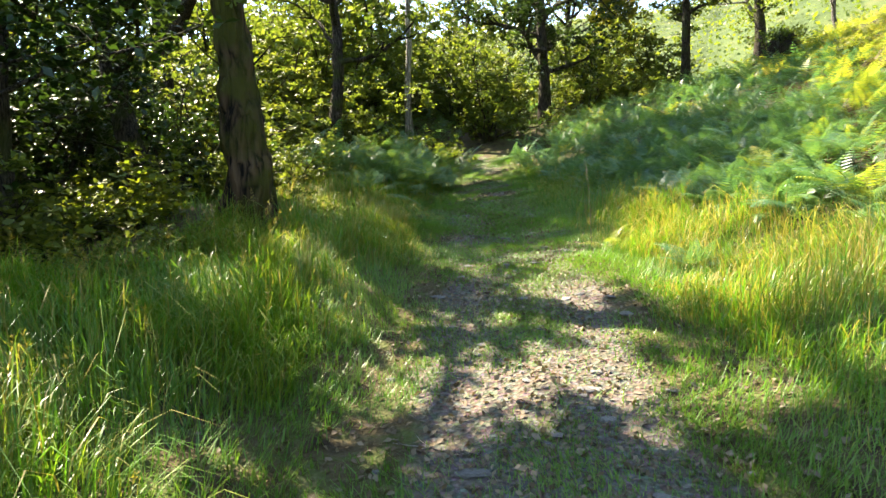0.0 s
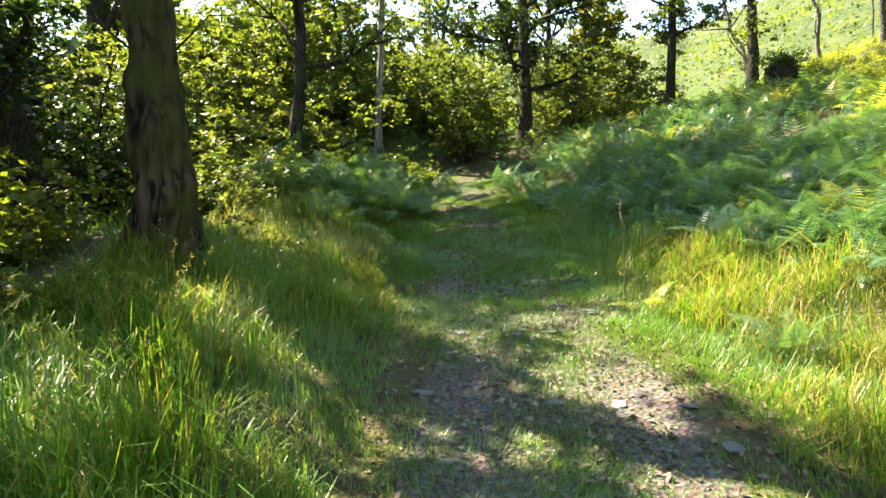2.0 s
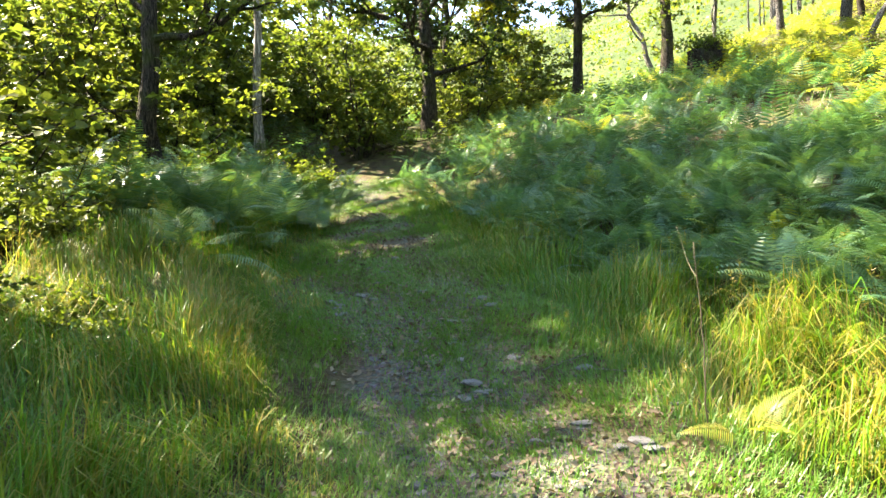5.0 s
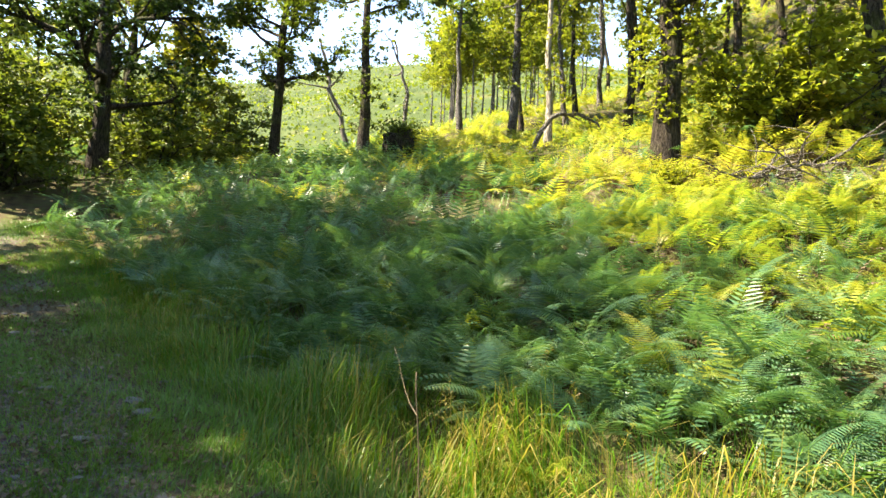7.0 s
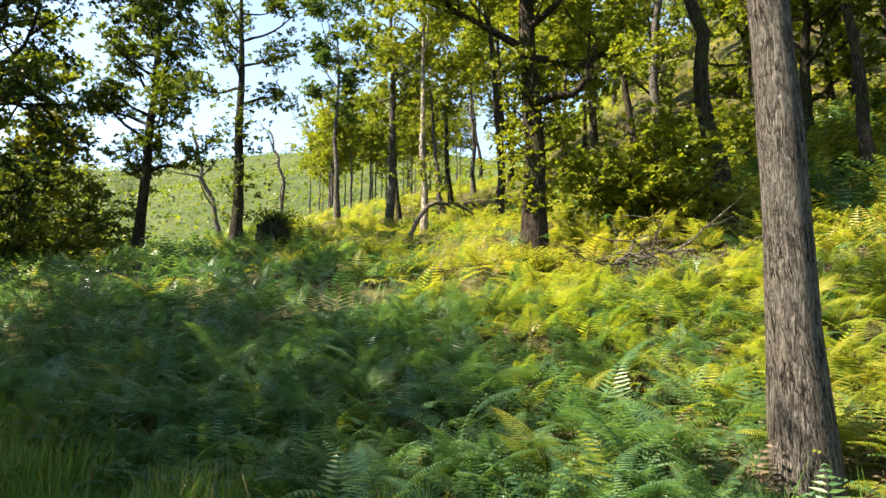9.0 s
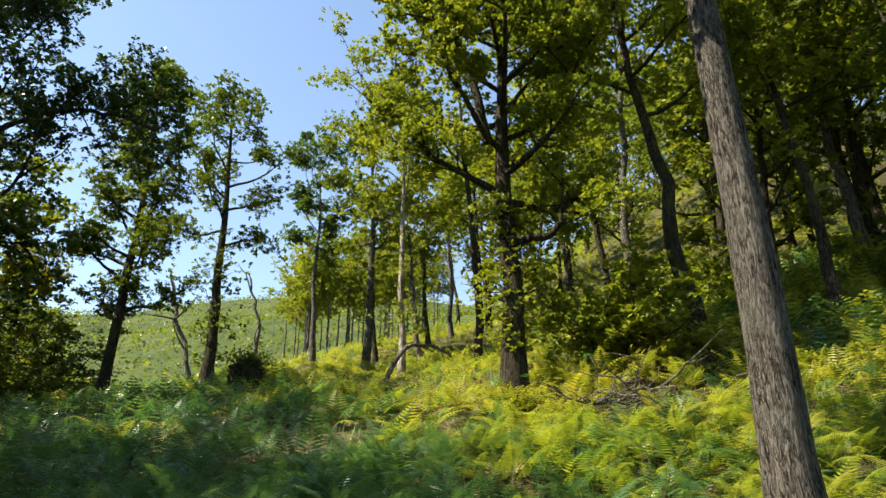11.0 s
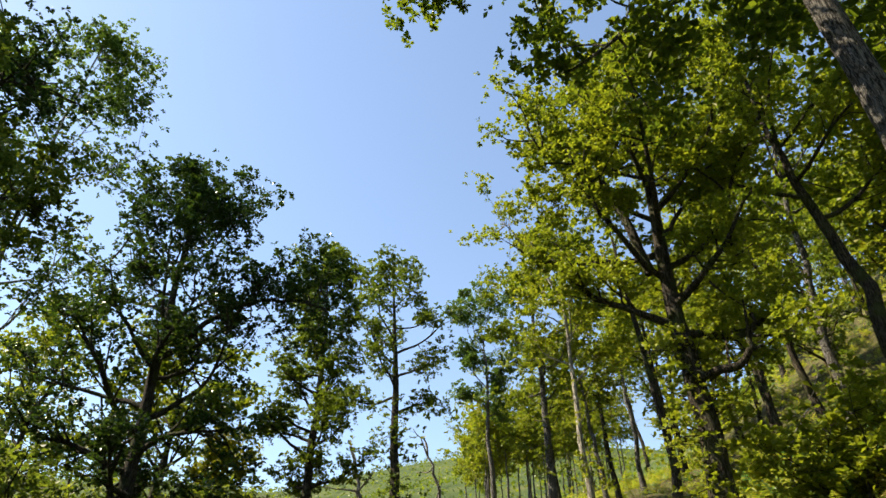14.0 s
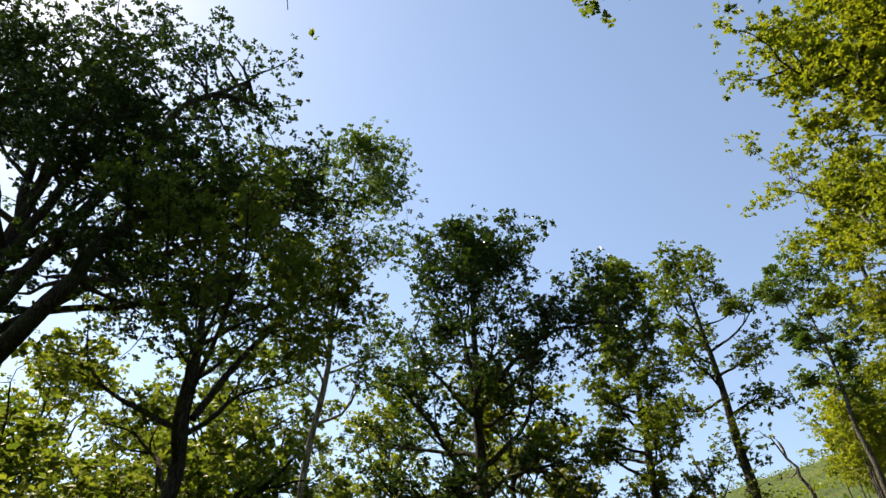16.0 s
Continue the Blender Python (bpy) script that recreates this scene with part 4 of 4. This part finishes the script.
# flowering heads of grass on thin stalks above the blades
def seed_heads(px, py, tall, seed):
    g = np.random.default_rng(seed)
    pieces = []
    for x0, y0, h in zip(px, py, tall):
        a, lean = g.uniform(0, 6.28), g.uniform(0.05, 0.35)
        q = np.linspace(0, 1, 6)
        line = np.stack([x0 + math.cos(a) * lean * h * q ** 2, y0 + math.sin(a) * lean * h * q ** 2, hz(x0, y0) + h * q * (1 - 0.1 * lean * q)], 1)
        pieces.append(tube(line, np.linspace(0.0016, 0.0008, 6), 3, False))
        m = 16
        w = g.uniform(0.74, 1.0, m)
        c = np.stack([np.interp(w, q, line[:, i]) for i in range(3)], 1)
        out = g.normal(0, 1, (m, 3)) * [1, 1, 0.4] + [0, 0, 0.7]
        out *= (0.026 * (1.08 - w) / 0.34 + 0.008)[:, None] / np.linalg.norm(out, axis=1)[:, None]
        across = np.cross(out, g.normal(0, 1, (m, 3)))
        across *= 0.002 / (np.linalg.norm(across, axis=1)[:, None] + 1e-9)
        v = np.stack([c, c + out * 0.7 + across, c + out * 1.25, c + out * 0.7 - across], 1).reshape(-1, 3)
        k = np.arange(m)[:, None] * 4
        pieces.append((v, np.concatenate([k + [0, 1, 2], k + [0, 2, 3]])))
    v, t = join_np(pieces)
    tagged(new("seed_stalks", mesh_np("seed_stalks", v, t, STRAW)), "feathery straw-coloured grass heads on thin stalks", "grass", kind="stuff")


k = g.choice(len(x), 750, replace=False)
seed_heads(x[k], y[k], np.minimum(tall[k] + g.uniform(0.10, 0.28, 750), 0.6), 42)
N = 420000
y = -3 + 20 * g.random(N)
s = g.normal(0, 0.75, N)
x = trail_x(y) + s
bare = 0.5 + 0.5 * np.sin(x * 2.3 + 2 * np.sin(y * 1.3)) * np.sin(y * 1.9 + 1.6 * np.sin(x * 1.9))
worn = np.exp(-((s - 0.42) / 0.26) ** 2) + np.exp(-((s + 0.42) / 0.26) ** 2) * np.interp(y, [2, 7], [1, 0.5])
keep = (bare > g.uniform(0.08, 0.85, N)) & (g.random(N) > worn * np.interp(y, [0, 4, 7, 12], [0.95, 0.85, 0.42, 0.2])) & (np.abs(s) < 1.6)
x, y, s = x[keep], y[keep], s[keep]
blades("turf", "short trodden grass on the track", x, y, g.uniform(0.015, 0.06, len(x)) * (0.8 + np.abs(s) * 0.6), g.uniform(0.005, 0.011, len(x)), TURF, 43, 0.9, 1)
# rough grass under trees and among the bracken
N = 60000
x, y = g.uniform(-14, 16, N), g.uniform(-4, 26, N)
s = x - trail_x(y)
keep = (np.abs(s) > 1.8)
x, y = x[keep], y[keep]
blades("rough_grass", "sparse rough grass on the woodland floor", x, y, g.uniform(0.1, 0.35, len(x)), g.uniform(0.006, 0.014, len(x)), TURF, 44, 0.6, 1)
# dry leaves on the ground
N = 14000
y = -3 + 18 * g.random(N)
x = trail_x(y) + g.normal(0, 0.9, N)
lv, lt = leaves_np(g, np.stack([x, y, height(x, y) + 0.012], 1), 0.045, 0.0, 0.6)
tagged(new("leaf_litter", mesh_np("leaf_litter", lv, lt, LITTER)), "dry brown leaves and chips strewn on the track", "leaf litter", kind="stuff")

# ---- far hillside ----
N = 44000
a, d = np.radians(g.uniform(-45, 60, N)), 55 + 330 * g.random(N) ** 0.8
x, y = -2 - np.sin(a) * d, 5 + np.cos(a) * d
lv, lt = leaves_np(g, np.stack([x, y, height(x, y) + g.uniform(0.1, 1.4, N) * np.interp(d, [55, 150], [0.5, 1.3])], 1), 0.85, 0.1, 0.8)
tagged(new("hillside_scrub", mesh_np("hillside_scrub", lv, lt, OAK_LEAF)), "green scrub covering the far hillside", "scrub", kind="stuff")


# ---- stones, sticks and dead wood ----
def stone_mesh(seed):
    g = np.random.default_rng(seed)
    bm = bmesh.new()
    bmesh.ops.create_icosphere(bm, subdivisions=2, radius=0.5)
    k = g.uniform(0.6, 1.0, 3)
    for v in bm.verts:
        n = noise.noise(v.co * 2.2 + Vector((seed * 3.1, 0, 0)))
        v.co = v.co * (1 + 0.45 * n)
        v.co = Vector((v.co.x * k[0], v.co.y * k[1], max(-0.22, min(0.20, v.co.z * 0.55))))
    me = bpy.data.meshes.new("stone")
    bm.to_mesh(me)
    bm.free()
    me.materials.append(STONE)
    return me


stones = [stone_mesh(i) for i in range(6)]
big_stones = [(-1.07, 2.54, 0.15), (-2.57, 7.36, 0.13), (-1.73, 6.79, 0.12), (-3.0, 6.77, 0.09), (-1.97, 6.97, 0.10), (-2.58, 7.16, 0.08), (-3.26, 7.75, 0.09), (-3.81, 9.17, 0.14), (-2.9, 8.47, 0.13)]
for i in range(260):
    if i < len(big_stones):
        x, y, s = big_stones[i]
    else:
        y = -1 + 13 * g.random()
        x, s = float(trail_x(y) + g.normal(0, 0.55)), 0.03 + 0.09 * g.random() ** 2
    ob = tagged(new("stone", stones[i % 6]), "flat grey slate stone bedded in the track", "stone", "stones of the track")
    ob.matrix_world = pose(x, y, hz(x, y) + s * 0.04, g.uniform(-8, 8), g.uniform(-8, 8), g.uniform(0, 360)) @ Matrix.Diagonal((s * g.uniform(0.9, 1.5), s, s * 0.5, 1))


def stick(label, name, pts, r, mat, category, twigs=0, seed=0, group=""):
    """A dead branch: one tapering crooked stem with side twigs."""
    g = np.random.default_rng(seed)
    pts = np.asarray(pts, float)
    t = np.linspace(0, 1, 12)
    line = np.stack([np.interp(t, np.linspace(0, 1, len(pts)), pts[:, i]) for i in range(3)], 1)
    line[1:-1] += g.normal(0, r * 0.5, (10, 3))
    root = tagged(new(name), label, category, group)
    part_np("stem", *tube(line, np.linspace(r, r * 0.35, 12), 7), mat, root, smooth=True)
    for _ in range(twigs):
        k = g.integers(3, 11)
        d = line[k] - line[k - 1]
        d = d / np.linalg.norm(d) + g.normal(0, 0.7, 3)
        tw = wander(g, line[k], d / np.linalg.norm(d), np.linalg.norm(line[-1] - line[0]) * g.uniform(0.15, 0.4), 5, 0.2, 0.0)
        part_np("side_branch", *tube(tw, np.linspace(r * 0.4, r * 0.12, 6), 5), mat, root, smooth=True)
    return root


for i in range(26):
    y = -1 + 11 * g.random()
    x = float(trail_x(y) + g.normal(0, 0.8))
    a, L = g.uniform(0, 6.28), g.uniform(0.12, 0.45)
    ends = [(x + math.cos(a) * L * q, y + math.sin(a) * L * q) for q in (-0.5, 0, 0.5)]
    stick("thin fallen twig lying on the track", "fallen_twig", [(p, q, hz(p, q) + 0.012) for p, q in ends], 0.006, DEADWOOD, "twig", 2, 300 + i, "twigs on the track")
stick("tall seeding dock stalk standing in the grass", "dock_stalk", [(-1.45, 6.80, hz(-1.45, 6.8)), (-1.46, 6.81, hz(-1.45, 6.8) + 0.45), (-1.49, 6.82, hz(-1.45, 6.8) + 0.86)], 0.004, LITTER, "plant", 2, 505)
# dead branches piled under the trees of the bank
pile = tagged(new("brush_pile"), "heap of bare grey dead branches on the bank", "brush pile")
px, py = 4.0, 10.8
pile.matrix_world = pose(px, py, hz(px, py) + 0.05)
for i in range(24):
    gg = np.random.default_rng(400 + i)
    a = gg.uniform(0, 6.28)
    st = np.array([gg.normal(0, 0.4), gg.normal(0, 0.4), gg.uniform(0.05, 0.35)])
    line = wander(gg, st, (math.cos(a), math.sin(a), gg.uniform(-0.1, 0.45)), gg.uniform(0.5, 1.1), 7, 0.2, -0.02)
    pieces = [tube(line, np.linspace(0.016, 0.005, 8), 5)]
    for q in (3, 5):
        pieces.append(tube(wander(gg, line[q], gg.normal(0, 1, 3) * [1, 1, 0.5], 0.5, 4, 0.2, 0.0), np.linspace(0.01, 0.003, 5), 4))
    part_np("branch", *join_np(pieces), DEADWOOD, pile)
z0 = hz(4.6, 20.4)
stick("bent fallen bough lying by the thin tree", "fallen_bough", [(3.6, 18.6, hz(3.6, 18.6) + 0.1), (4.3, 19.2, z0 + 0.55), (5.3, 19.6, z0 + 0.75), (6.2, 19.5, z0 + 0.25)], 0.07, DEADWOOD, "branch", 4, 501)
stick("pale dead pole leaning in the wood", "leaning_pole", [(5.5, 14.5, hz(5.5, 14.5) - 0.1), (5.93, 14.43, 6.3), (6.55, 14.3, 7.0)], 0.035, DEADWOOD, "branch", 1, 502)
stick("bare leaning dead tree stem", "dead_tree", [(1.1, 34.0, hz(1.1, 34) - 0.1), (0.3, 34.2, hz(1.1, 34) + 2.5), (-0.4, 34.3, hz(1.1, 34) + 5)], 0.13, DEADWOOD, "dead tree", 6, 503)
stick("dead snag with crooked bare arms", "dead_snag", [(3.6, 33.5, hz(3.6, 33.5) - 0.1), (3.5, 33.5, hz(3.6, 33.5) + 2.4), (2.9, 33.5, hz(3.6, 33.5) + 4.4)], 0.11, DEADWOOD, "dead tree", 5, 504)


def root_plate(x, y):
    """An upturned root mass, dark with earth, overgrown on top."""
    g = np.random.default_rng(601)
    base = tagged(new("uprooted_stump"), "dark earthy root plate of a fallen tree", "stump")
    base.matrix_world = pose(x, y, hz(x, y)) @ Matrix.Diagonal((0.62, 0.62, 0.62, 1))
    bm = bmesh.new()
    bmesh.ops.create_icosphere(bm, subdivisions=4, radius=0.62)
    for v in bm.verts:
        n = noise.noise(v.co * 3.0) + 0.6 * noise.noise(v.co * 8.0)
        v.co = v.co * (1 + 0.38 * n)
        v.co.z = v.co.z * 1.05 + 0.55
    me = bpy.data.meshes.new("root_mass")
    bm.to_mesh(me)
    bm.free()
    me.materials.append(BARK_OAK)
    o = new("root_mass", me)
    o.parent = base
    for i in range(16):
        d = g.normal(0, 1, 3) * [1, 1, 0.8] + [0, 0, 0.3]
        line = wander(g, (0, 0, 0.6), d / np.linalg.norm(d), g.uniform(0.8, 1.25), 6, 0.25, 0.0)
        part_np("root", *tube(line, np.linspace(0.05, 0.008, 7), 5), BARK_OAK, base)
    n = 1500
    p = g.normal(0, 0.33, (n, 3)) * [1.3, 1.1, 0.6] + [0, 0, 1.15]
    part_np("ivy", *leaves_np(g, p, 0.12), OAK_LEAF, base)


root_plate(0.98, 20.7)
